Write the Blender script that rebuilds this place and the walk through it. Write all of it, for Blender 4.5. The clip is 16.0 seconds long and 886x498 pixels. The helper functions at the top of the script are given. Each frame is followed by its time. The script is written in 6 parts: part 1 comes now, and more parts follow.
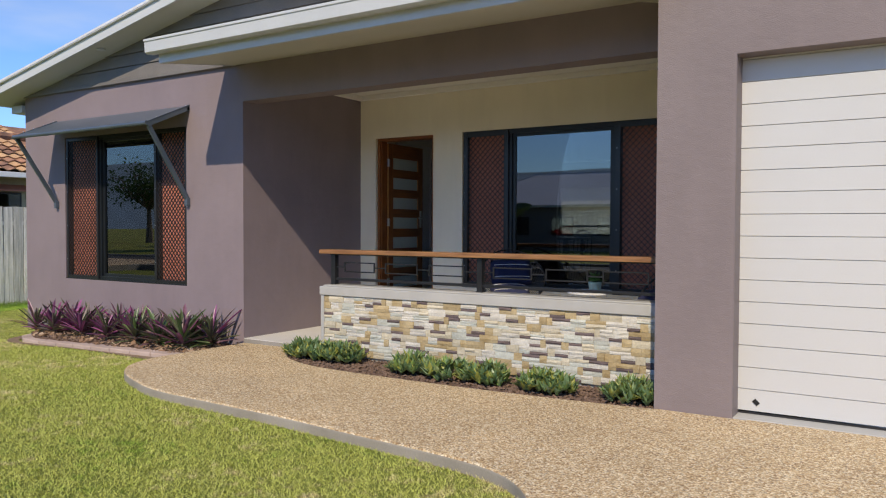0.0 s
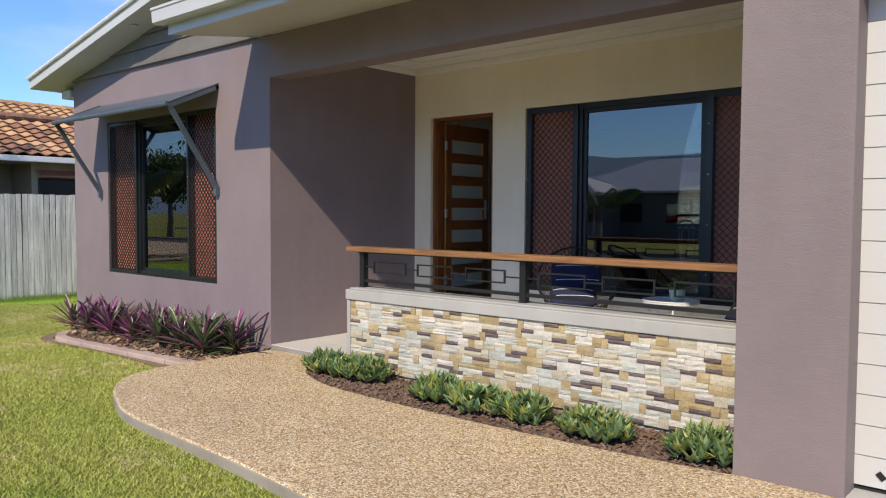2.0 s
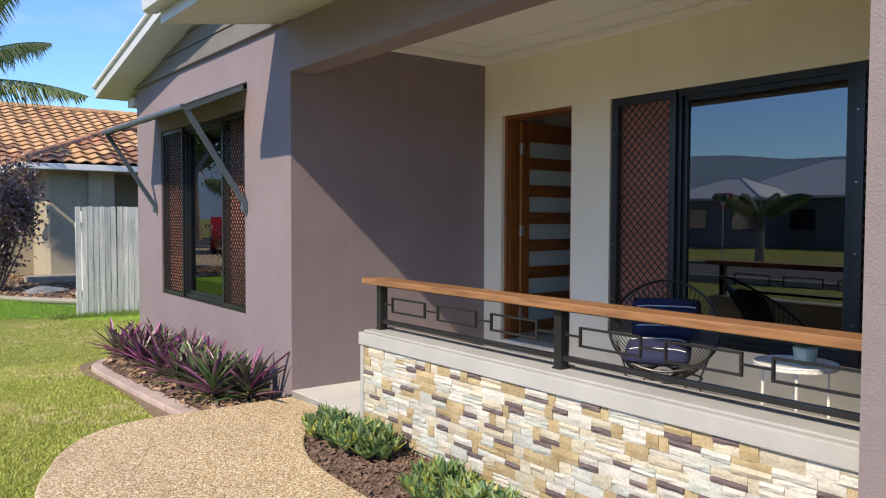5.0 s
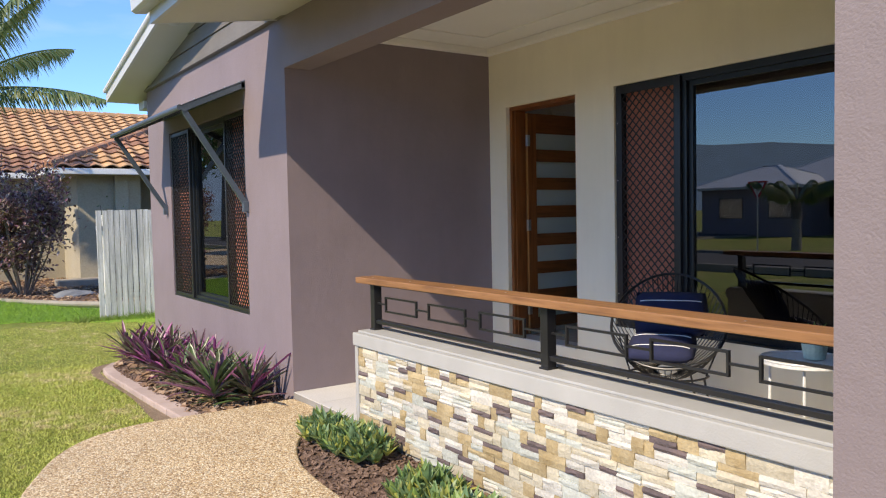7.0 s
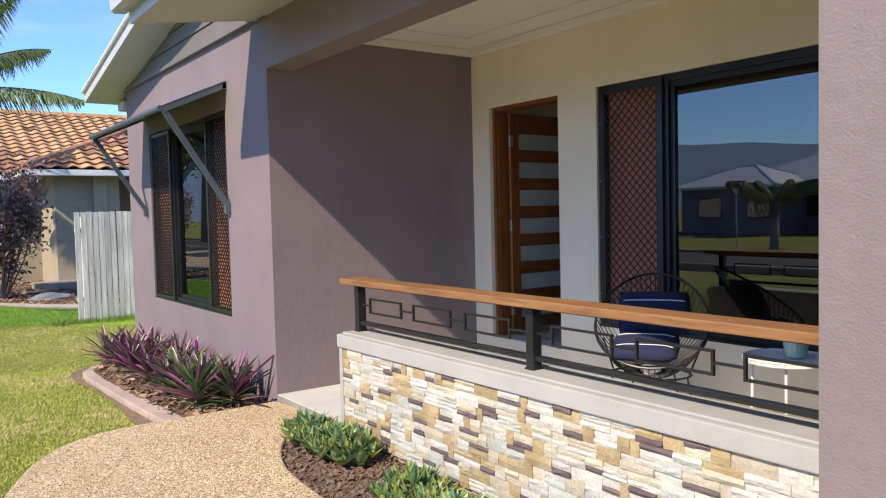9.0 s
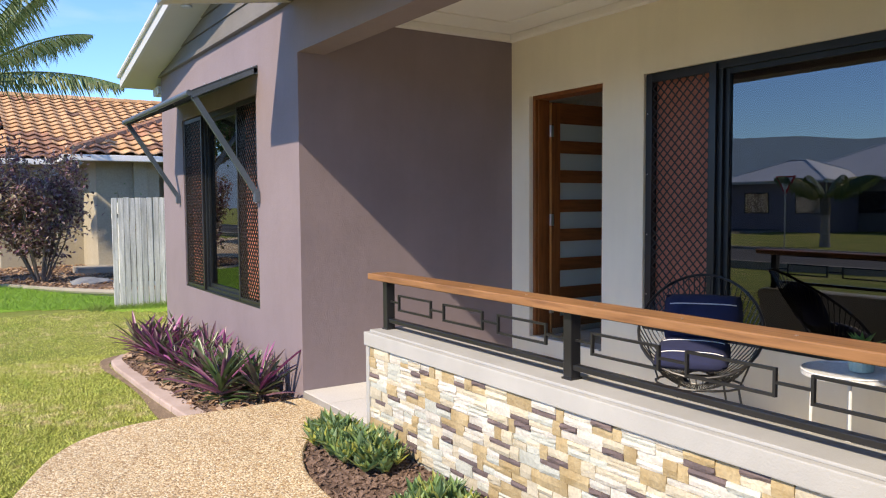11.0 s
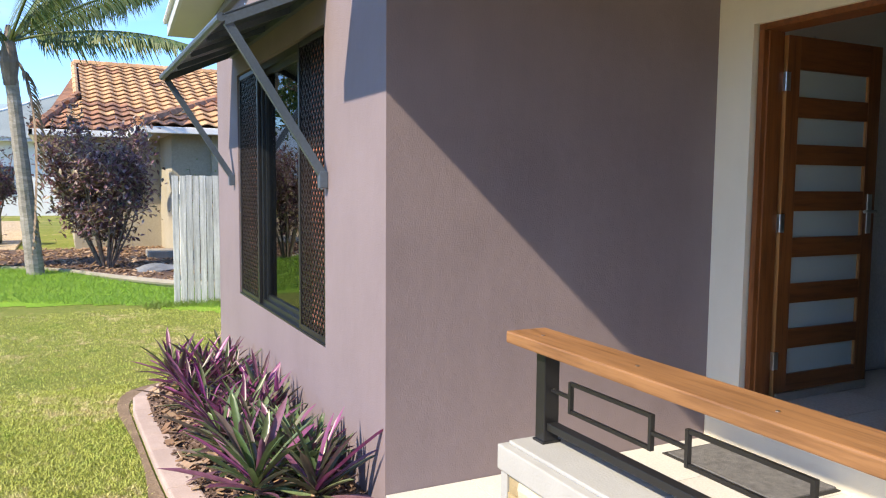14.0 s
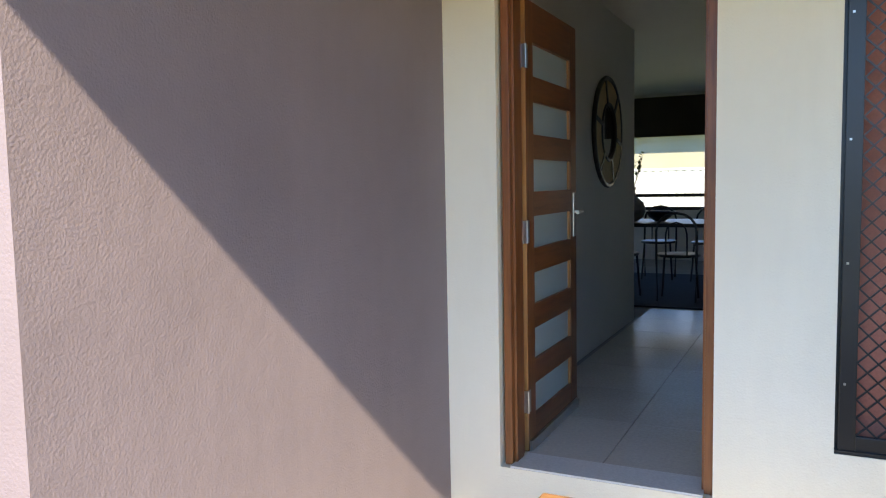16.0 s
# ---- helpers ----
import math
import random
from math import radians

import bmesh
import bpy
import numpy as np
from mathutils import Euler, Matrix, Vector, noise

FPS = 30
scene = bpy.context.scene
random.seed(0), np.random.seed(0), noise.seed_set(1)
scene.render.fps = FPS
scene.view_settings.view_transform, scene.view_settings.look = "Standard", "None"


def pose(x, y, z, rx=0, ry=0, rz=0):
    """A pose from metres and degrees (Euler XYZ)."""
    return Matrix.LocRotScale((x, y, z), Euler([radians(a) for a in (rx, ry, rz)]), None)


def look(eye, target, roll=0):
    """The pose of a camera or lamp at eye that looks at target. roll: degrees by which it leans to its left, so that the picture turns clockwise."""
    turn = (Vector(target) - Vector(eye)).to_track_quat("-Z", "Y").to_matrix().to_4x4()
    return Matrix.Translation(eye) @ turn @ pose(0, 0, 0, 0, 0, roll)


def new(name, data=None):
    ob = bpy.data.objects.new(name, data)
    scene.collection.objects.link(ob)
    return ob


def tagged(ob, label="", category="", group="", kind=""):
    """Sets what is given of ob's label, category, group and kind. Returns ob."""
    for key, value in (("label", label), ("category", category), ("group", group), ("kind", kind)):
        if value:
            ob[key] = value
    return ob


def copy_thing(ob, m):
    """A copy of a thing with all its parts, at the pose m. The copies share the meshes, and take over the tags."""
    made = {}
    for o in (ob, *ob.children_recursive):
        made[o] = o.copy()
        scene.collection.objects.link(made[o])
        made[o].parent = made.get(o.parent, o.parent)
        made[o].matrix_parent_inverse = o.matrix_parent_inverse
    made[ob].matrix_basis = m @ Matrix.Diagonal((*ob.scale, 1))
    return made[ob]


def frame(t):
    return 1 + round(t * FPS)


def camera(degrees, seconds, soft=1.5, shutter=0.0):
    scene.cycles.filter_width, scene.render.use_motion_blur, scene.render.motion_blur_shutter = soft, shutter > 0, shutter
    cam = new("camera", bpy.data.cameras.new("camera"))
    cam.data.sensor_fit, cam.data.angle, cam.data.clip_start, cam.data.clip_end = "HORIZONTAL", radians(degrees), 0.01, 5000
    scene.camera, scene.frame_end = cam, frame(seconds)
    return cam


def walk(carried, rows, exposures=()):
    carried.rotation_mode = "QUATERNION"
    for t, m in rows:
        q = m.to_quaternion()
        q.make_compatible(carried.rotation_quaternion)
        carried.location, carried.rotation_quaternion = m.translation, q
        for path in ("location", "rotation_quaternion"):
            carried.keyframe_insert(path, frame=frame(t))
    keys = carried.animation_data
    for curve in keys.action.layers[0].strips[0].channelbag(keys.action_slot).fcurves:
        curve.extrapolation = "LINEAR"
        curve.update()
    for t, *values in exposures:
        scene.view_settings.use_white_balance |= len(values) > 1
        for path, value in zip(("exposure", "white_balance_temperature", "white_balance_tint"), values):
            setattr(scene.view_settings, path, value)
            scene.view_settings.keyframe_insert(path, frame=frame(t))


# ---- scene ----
cam = camera(59.9, 16.0, 1.15)
PATH = [
    (0, (-0.292, 0.209, 0.936), (-1.364, 1.896, 0.88), 0.2),
    (0.5, (-0.327, 0.58, 0.968), (-1.466, 2.223, 0.9), 0.4),
    (1, (-0.329, 0.919, 1.003), (-1.522, 2.522, 0.922), 0.3),
    (1.5, (-0.402, 1.246, 0.995), (-1.651, 2.806, 0.902), 0.4),
    (2, (-0.48, 1.574, 1.009), (-1.791, 3.081, 0.914), 0.3),
    (2.5, (-0.516, 1.888, 1.048), (-1.893, 3.335, 0.952), 0.1),
    (3, (-0.642, 2.155, 1.069), (-2.071, 3.551, 0.969), -0.2),
    (3.5, (-0.74, 2.465, 1.066), (-2.208, 3.82, 0.975), -0.3),
    (4, (-0.779, 2.808, 1.08), (-2.28, 4.126, 0.995), -0.3),
    (4.5, (-0.851, 3.047, 1.091), (-2.393, 4.317, 1.006), -0.2),
    (5, (-0.924, 3.278, 1.128), (-2.516, 4.486, 1.045), 0.2),
    (7.5, (-0.882, 3.592, 1.128), (-2.529, 4.722, 1.033), -1.2),
    (8, (-0.896, 3.586, 1.135), (-2.523, 4.745, 1.037), -1.4),
    (8.5, (-0.898, 3.576, 1.129), (-2.514, 4.75, 1.035), -1.4),
    (11, (-1.109, 3.767, 1.148), (-2.783, 4.854, 1.03), -0.4),
    (11.5, (-1.357, 3.932, 1.154), (-3.063, 4.967, 1.016), -0.3),
    (12, (-1.65, 4.172, 1.179), (-3.398, 5.131, 1.019), -0.4),
    (12.5, (-2.013, 4.332, 1.182), (-3.806, 5.201, 1.002), -0.2),
    (13, (-2.381, 4.532, 1.197), (-4.206, 5.328, 1.011), -0.1),
    (13.5, (-2.812, 4.634, 1.229), (-4.645, 5.411, 1.041), 0.3),
    (14, (-3.25, 4.687, 1.204), (-5.037, 5.569, 1.033), 0.5),
    (14.5, (-3.732, 4.714, 1.207), (-5.408, 5.795, 1.061), 0.1),
    (15, (-4.191, 4.755, 1.205), (-5.687, 6.076, 1.075), -0.5),
    (15.5, (-4.632, 4.871, 1.216), (-5.864, 6.439, 1.075), -1.0),
    (16, (-5.041, 4.993, 1.221), (-5.919, 6.782, 1.051), -1.1),
]
walk(cam, [(t, look(eye, target, roll)) for t, eye, target, roll in PATH], [(0, 0.09, 8500, 11), (1.5, 0.22, 8500, 11), (3.5, 0.48, 8500, 11), (8, 0.65, 8500, 12), (12.5, 0.84, 8600, 13), (14, 1.08, 8450, 10), (15, 1.65, 8400, 2), (16, 1.80, 8600, 6)])

# ---- sun, sky ----
SUN = Vector((0.365, -1.0, 0.925)).normalized()
world = bpy.data.worlds.new("world")
scene.world = world
world.use_nodes = True
wn = world.node_tree.nodes
sky = wn.new("ShaderNodeTexSky")
sky.sky_type = "NISHITA"
sky.sun_disc = False
sky.sun_elevation = math.asin(SUN.z)
sky.sun_rotation = math.atan2(SUN.x, SUN.y)
sky.air_density, sky.dust_density, sky.ozone_density = 1.0, 0.1, 5.0
wn["Background"].inputs["Strength"].default_value = 0.225
wl = world.node_tree.links
tc, mp, cn, cr, cm = wn.new("ShaderNodeTexCoord"), wn.new("ShaderNodeMapping"), wn.new("ShaderNodeTexNoise"), wn.new("ShaderNodeValToRGB"), wn.new("ShaderNodeMix")
mp.inputs["Scale"].default_value = (1.5, 1.5, 6)
cn.inputs["Scale"].default_value, cn.inputs["Detail"].default_value = 2.2, 7
cr.color_ramp.elements[0].position, cr.color_ramp.elements[1].position = 0.52, 0.80
cr.color_ramp.elements[1].color = (0.35, 0.35, 0.35, 1)
cm.data_type = "RGBA"
wl.new(tc.outputs["Generated"], mp.inputs[0])
wl.new(mp.outputs[0], cn.inputs["Vector"])
wl.new(cn.outputs["Fac"], cr.inputs[0])
wl.new(cr.outputs[0], cm.inputs[0])
tint = wn.new("ShaderNodeMix")
tint.data_type, tint.blend_type = "RGBA", "MULTIPLY"
tint.inputs[0].default_value = 1.0
tint.inputs[7].default_value = (0.37, 0.59, 0.93, 1)
wl.new(sky.outputs[0], tint.inputs[6])
wl.new(tint.outputs[2], cm.inputs[6])
cm.inputs[7].default_value = (3.2, 3.6, 4.1, 1)
wl.new(cm.outputs[2], wn["Background"].inputs["Color"])
sun = new("sun", bpy.data.lights.new("sun", "SUN"))
sun.data.energy = 3.55
sun.data.angle = radians(0.55)
sun.data.color = (1.0, 0.965, 0.91)
sun.matrix_world = look(SUN * 30, (0, 0, 0))


# ---- materials ----
def mat(name):
    m = bpy.data.materials.new(name)
    m.use_nodes = True
    return m, m.node_tree.nodes, m.node_tree.links, m.node_tree.nodes["Principled BSDF"]


def ramp(nodes, stops):
    r = nodes.new("ShaderNodeValToRGB")
    while len(r.color_ramp.elements) < len(stops):
        r.color_ramp.elements.new(0.5)
    for e, (p, c) in zip(r.color_ramp.elements, stops):
        e.position, e.color = p, (*c, 1)
    return r


def coords(nodes, links, scale=(1, 1, 1)):
    g, mp = nodes.new("ShaderNodeNewGeometry"), nodes.new("ShaderNodeMapping")
    mp.inputs["Scale"].default_value = scale
    links.new(g.outputs["Position"], mp.inputs["Vector"])
    return mp.outputs["Vector"]


def tex(nodes, links, vec, scale, detail=4, rough=0.55):
    n = nodes.new("ShaderNodeTexNoise")
    n.inputs["Scale"].default_value, n.inputs["Detail"].default_value, n.inputs["Roughness"].default_value = scale, detail, rough
    links.new(vec, n.inputs["Vector"])
    return n.outputs["Fac"]


def mixc(nodes, links, fac, a, b, mode="MIX"):
    m = nodes.new("ShaderNodeMix")
    m.data_type, m.blend_type = "RGBA", mode
    for sock, v in ((m.inputs[0], fac), (m.inputs[6], a), (m.inputs[7], b)):
        if isinstance(v, (int, float)):
            sock.default_value = v
        elif isinstance(v, tuple):
            sock.default_value = (*v, 1)
        else:
            links.new(v, sock)
    return m.outputs[2]


def bump(nodes, links, p, height, strength, dist):
    b = nodes.new("ShaderNodeBump")
    b.inputs["Strength"].default_value, b.inputs["Distance"].default_value = strength, dist
    links.new(height, b.inputs["Height"])
    links.new(b.outputs[0], p.inputs["Normal"])


def surface(name, a, b, rough=0.7, big=1.2, fine=60, bumps=0.2, dist=0.002, metal=0.0, stretch=(1, 1, 1), spread=0.0, speck=0.12):
    """Two tones in large soft patches, fine grain over them, and a fine relief. spread: how far single pieces differ."""
    m, n, l, p = mat(name)
    v = coords(n, l, stretch)
    r = ramp(n, [(0.3, a), (0.7, b)])
    l.new(tex(n, l, v, big), r.inputs[0])
    g = ramp(n, [(0.25, (1 - speck,) * 3), (0.75, (1 + speck,) * 3)])
    f = tex(n, l, v, fine, 3)
    l.new(f, g.inputs[0])
    c = mixc(n, l, 1.0, r.outputs[0], g.outputs[0], "MULTIPLY")
    if spread:
        o = n.new("ShaderNodeObjectInfo")
        k = ramp(n, [(0, (1 - spread,) * 3), (1, (1 + spread,) * 3)])
        l.new(o.outputs["Random"], k.inputs[0])
        c = mixc(n, l, 1.0, c, k.outputs[0], "MULTIPLY")
    l.new(c, p.inputs["Base Color"])
    p.inputs["Roughness"].default_value, p.inputs["Metallic"].default_value = rough, metal
    if bumps:
        bump(n, l, p, f, bumps, dist)
    return m


def render_wall(name, a, b, relief=0.55):
    """Acrylic-painted render: rolled texture, slight patches."""
    m, n, l, p = mat(name)
    v = coords(n, l)
    r = ramp(n, [(0.3, a), (0.7, b)])
    l.new(tex(n, l, v, 1.6, 5, 0.6), r.inputs[0])
    st = coords(n, l, (3.5, 3.5, 0.5))
    s2 = ramp(n, [(0.42, (0.975,) * 3), (0.6, (1.01,) * 3)])
    l.new(tex(n, l, st, 1.3, 5, 0.6), s2.inputs[0])
    l.new(mixc(n, l, 1.0, r.outputs[0], s2.outputs[0], "MULTIPLY"), p.inputs["Base Color"])
    p.inputs["Roughness"].default_value = 0.62
    p.inputs["Specular IOR Level"].default_value = 0.35
    a1 = n.new("ShaderNodeMath")
    a1.operation = "MULTIPLY_ADD"
    l.new(tex(n, l, v, 130, 2, 0.5), a1.inputs[0])
    a1.inputs[1].default_value = 0.6
    l.new(tex(n, l, v, 14, 3, 0.5), a1.inputs[2])
    bump(n, l, p, a1.outputs[0], relief, 0.004)
    return m


MAUVE = render_wall("mauve_render", (0.221, 0.177, 0.189), (0.255, 0.205, 0.217), 0.7)
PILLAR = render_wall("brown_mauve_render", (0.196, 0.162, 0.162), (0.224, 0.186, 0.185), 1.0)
DARK_CLAD = surface("dark_cladding", (0.145, 0.132, 0.122), (0.19, 0.175, 0.16), 0.6, 2, 80, 0.05)
CREAM = render_wall("cream_render", (0.80, 0.735, 0.585), (0.85, 0.785, 0.635))
COPING = render_wall("white_render", (0.375, 0.375, 0.355), (0.45, 0.45, 0.425))
TRIM = surface("cream_metal_trim", (0.49, 0.515, 0.52), (0.54, 0.565, 0.57), 0.4, 1.5, 40, 0.02, speck=0.02)
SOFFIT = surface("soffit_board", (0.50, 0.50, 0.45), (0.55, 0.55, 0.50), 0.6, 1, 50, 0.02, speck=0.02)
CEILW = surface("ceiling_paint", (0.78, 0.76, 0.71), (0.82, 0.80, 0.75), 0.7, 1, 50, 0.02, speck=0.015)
ROOFING = surface("pale_steel_roofing", (0.62, 0.63, 0.63), (0.70, 0.71, 0.71), 0.4, 1, 30, 0.02)
GREY_ROOF = surface("grey_steel_roofing", (0.66, 0.67, 0.68), (0.74, 0.75, 0.76), 0.45, 0.6, 20, 0.02)
GREEN_ROOF = surface("green_grey_steel_roofing", (0.20, 0.235, 0.22), (0.26, 0.30, 0.28), 0.5, 0.6, 20, 0.02)
GARAGE = surface("garage_door_enamel", (0.52, 0.53, 0.52), (0.55, 0.56, 0.55), 0.38, 0.8, 90, 0.02, speck=0.015)
BLACK = surface("black_powder_coat", (0.012, 0.012, 0.013), (0.020, 0.020, 0.021), 0.32, 3, 200, 0.06, 0.0005)
FRAME = surface("charcoal_aluminium", (0.008, 0.010, 0.012), (0.013, 0.016, 0.018), 0.35, 3, 150, 0.05, 0.0005)
AWNING = surface("blue_grey_steel", (0.09, 0.125, 0.16), (0.12, 0.155, 0.195), 0.36, 1.5, 60, 0.04, metal=0.35)
CHROME = surface("satin_metal", (0.55, 0.54, 0.52), (0.62, 0.61, 0.58), 0.28, 8, 200, 0.03, metal=0.95)
RUST = surface("rust_red_blind", (0.46, 0.16, 0.105), (0.55, 0.20, 0.135), 0.75, 2, 120, 0.2, 0.001)
MULCH = surface("bark_mulch", (0.085, 0.05, 0.035), (0.17, 0.105, 0.075), 0.95, 9, 70, 0.9, 0.02, speck=0.5)
CHIP = surface("bark_chip", (0.09, 0.055, 0.04), (0.24, 0.155, 0.11), 0.9, 25, 120, 0.4, 0.003, speck=0.3)
SOIL = surface("bare_soil", (0.17, 0.115, 0.07), (0.27, 0.19, 0.12), 0.95, 7, 90, 0.8, 0.01, speck=0.4)
EDGING = surface("pink_concrete_edging", (0.38, 0.285, 0.24), (0.47, 0.365, 0.31), 0.85, 5, 130, 0.4, 0.002, spread=0.1)
TILE = surface("porch_tile", (0.58, 0.57, 0.54), (0.64, 0.63, 0.60), 0.45, 2.5, 90, 0.06, 0.001, spread=0.03)
FLOOR_TILE = surface("grey_floor_tile", (0.54, 0.49, 0.42), (0.60, 0.55, 0.48), 0.25, 2.5, 60, 0.03, 0.001, spread=0.04)
GROUT = surface("grout", (0.22, 0.21, 0.19), (0.27, 0.26, 0.24), 0.9, 4, 80, 0.2)
CONCRETE = surface("concrete", (0.26, 0.235, 0.19), (0.34, 0.31, 0.26), 0.85, 3, 120, 0.3, 0.002)
ASPHALT = surface("asphalt", (0.05, 0.05, 0.05), (0.07, 0.068, 0.066), 0.9, 0.7, 90, 0.5, 0.004)
PALING = surface("weathered_paling", (0.36, 0.37, 0.35), (0.74, 0.74, 0.71), 0.9, 3.0, 40, 0.4, 0.003, stretch=(8, 8, 0.55), spread=0.18, speck=0.22)
NWALL = surface("beige_neighbour_wall", (0.36, 0.32, 0.235), (0.42, 0.375, 0.28), 0.85, 1, 30, 0.2)
TERRA = surface("terracotta_tile", (0.47, 0.27, 0.135), (0.60, 0.37, 0.20), 0.8, 1.1, 14, 0.3, 0.004, spread=0.16, speck=0.2)
TERRA_OLD = surface("stained_terracotta", (0.15, 0.085, 0.06), (0.47, 0.23, 0.13), 0.85, 1.5, 10, 0.4, 0.004, spread=0.22, speck=0.3)
ROCK = surface("garden_rock", (0.13, 0.145, 0.165), (0.22, 0.235, 0.25), 0.9, 4, 30, 0.5, 0.01)
TRUNK = surface("palm_trunk", (0.20, 0.18, 0.155), (0.36, 0.33, 0.30), 0.9, 5, 30, 0.6, 0.01, stretch=(1, 1, 4), speck=0.3)
BARK = surface("bark", (0.13, 0.095, 0.075), (0.24, 0.19, 0.15), 0.9, 6, 40, 0.5, 0.005)
NAVY = surface("navy_fabric", (0.012, 0.017, 0.055), (0.018, 0.024, 0.075), 0.9, 8, 300, 0.4, 0.001)
WHITE = surface("white_enamel", (0.72, 0.73, 0.72), (0.78, 0.79, 0.78), 0.3, 3, 60, 0.03)
PIPING = surface("white_piping", (0.7, 0.7, 0.7), (0.78, 0.78, 0.78), 0.8, 9, 200, 0.1)
POT = surface("pale_green_pot", (0.45, 0.60, 0.50), (0.52, 0.67, 0.57), 0.35, 5, 60, 0.05)
MATM = surface("grey_door_mat", (0.10, 0.10, 0.105), (0.17, 0.17, 0.175), 0.95, 20, 260, 0.8, 0.004, speck=0.4)
DARKWOOD = surface("near_black_wood", (0.012, 0.010, 0.009), (0.020, 0.016, 0.014), 0.35, 5, 60, 0.1)
INTER = surface("interior_paint", (0.74, 0.72, 0.67), (0.79, 0.77, 0.72), 0.7, 1.2, 40, 0.03, speck=0.015)
DARKRUG = surface("charcoal_rug", (0.018, 0.018, 0.022), (0.03, 0.03, 0.034), 0.95, 6, 220, 0.5, 0.003)
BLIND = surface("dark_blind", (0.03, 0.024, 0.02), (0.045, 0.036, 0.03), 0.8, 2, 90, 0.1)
STRAW = surface("woven_straw", (0.50, 0.37, 0.19), (0.64, 0.50, 0.28), 0.8, 15, 200, 0.5, 0.003)
CERAMIC = surface("dull_grey_ceramic", (0.14, 0.14, 0.135), (0.22, 0.215, 0.21), 0.6, 8, 60, 0.2)
YARDF = surface("white_steel_fence", (0.62, 0.62, 0.58), (0.70, 0.70, 0.66), 0.5, 1, 30, 0.02)
SIGNRED = surface("sign_red", (0.5, 0.02, 0.02), (0.55, 0.03, 0.03), 0.4, 4, 40, 0)
CARRED = surface("red_car_paint", (0.35, 0.012, 0.012), (0.38, 0.016, 0.016), 0.2, 4, 40, 0)
RUBBER = surface("rubber", (0.02, 0.02, 0.02), (0.03, 0.03, 0.03), 0.8, 8, 80, 0.1)


def wood(name, a, b, along, rough=0.42, spread=0.0):
    m, n, l, p = mat(name)
    st = [14.0, 14.0, 14.0]
    st[along] = 0.9
    v = coords(n, l, tuple(st))
    f = tex(n, l, v, 3.0, 6, 0.65)
    r = ramp(n, [(0.3, a), (0.52, b), (0.75, tuple(x * 1.25 for x in b))])
    l.new(f, r.inputs[0])
    big = ramp(n, [(0.3, (0.86,) * 3), (0.7, (1.08,) * 3)])
    l.new(tex(n, l, coords(n, l), 2.2, 3), big.inputs[0])
    c = mixc(n, l, 1.0, r.outputs[0], big.outputs[0], "MULTIPLY")
    l.new(c, p.inputs["Base Color"])
    p.inputs["Roughness"].default_value = rough
    bump(n, l, p, f, 0.15, 0.002)
    return m


RAILWOOD = wood("oiled_rail_timber", (0.17, 0.075, 0.030), (0.29, 0.140, 0.058), 0, 0.5)
DOORWOOD = wood("merbau_door_timber", (0.15, 0.045, 0.013), (0.25, 0.082, 0.024), 2, 0.38)
DOORRAIL = wood("merbau_cross_timber", (0.14, 0.042, 0.012), (0.23, 0.075, 0.022), 1, 0.38)
DOOREDGE = wood("door_edge_timber", (0.36, 0.15, 0.045), (0.48, 0.22, 0.075), 2, 0.45)


def glass_pane(name, tint, ior=1.5, rough=0.0):
    m, n, l, p = mat(name)
    n.remove(p)
    fr, tr, gl, mx = n.new("ShaderNodeFresnel"), n.new("ShaderNodeBsdfTransparent"), n.new("ShaderNodeBsdfGlossy"), n.new("ShaderNodeMixShader")
    fr.inputs["IOR"].default_value = ior
    tr.inputs["Color"].default_value = (*tint, 1)
    gl.inputs["Roughness"].default_value = rough
    l.new(fr.outputs[0], mx.inputs[0])
    l.new(tr.outputs[0], mx.inputs[1])
    l.new(gl.outputs[0], mx.inputs[2])
    l.new(mx.outputs[0], n["Material Output"].inputs["Surface"])
    return m


GLASS = glass_pane("tinted_glass", (0.50, 0.54, 0.54), 2.45)
CLEAR = glass_pane("clear_glass", (0.9, 0.92, 0.92), 1.5)
m, n, l, p = mat("frosted_glass")
p.inputs["Base Color"].default_value = (0.44, 0.50, 0.46, 1)
p.inputs["Roughness"].default_value = 0.28
FROST = m
m, n, l, p = mat("mirror_silver")
p.inputs["Base Color"].default_value = (0.8, 0.8, 0.8, 1)
p.inputs["Roughness"].default_value, p.inputs["Metallic"].default_value = 0.03, 1.0
MIRROR = m


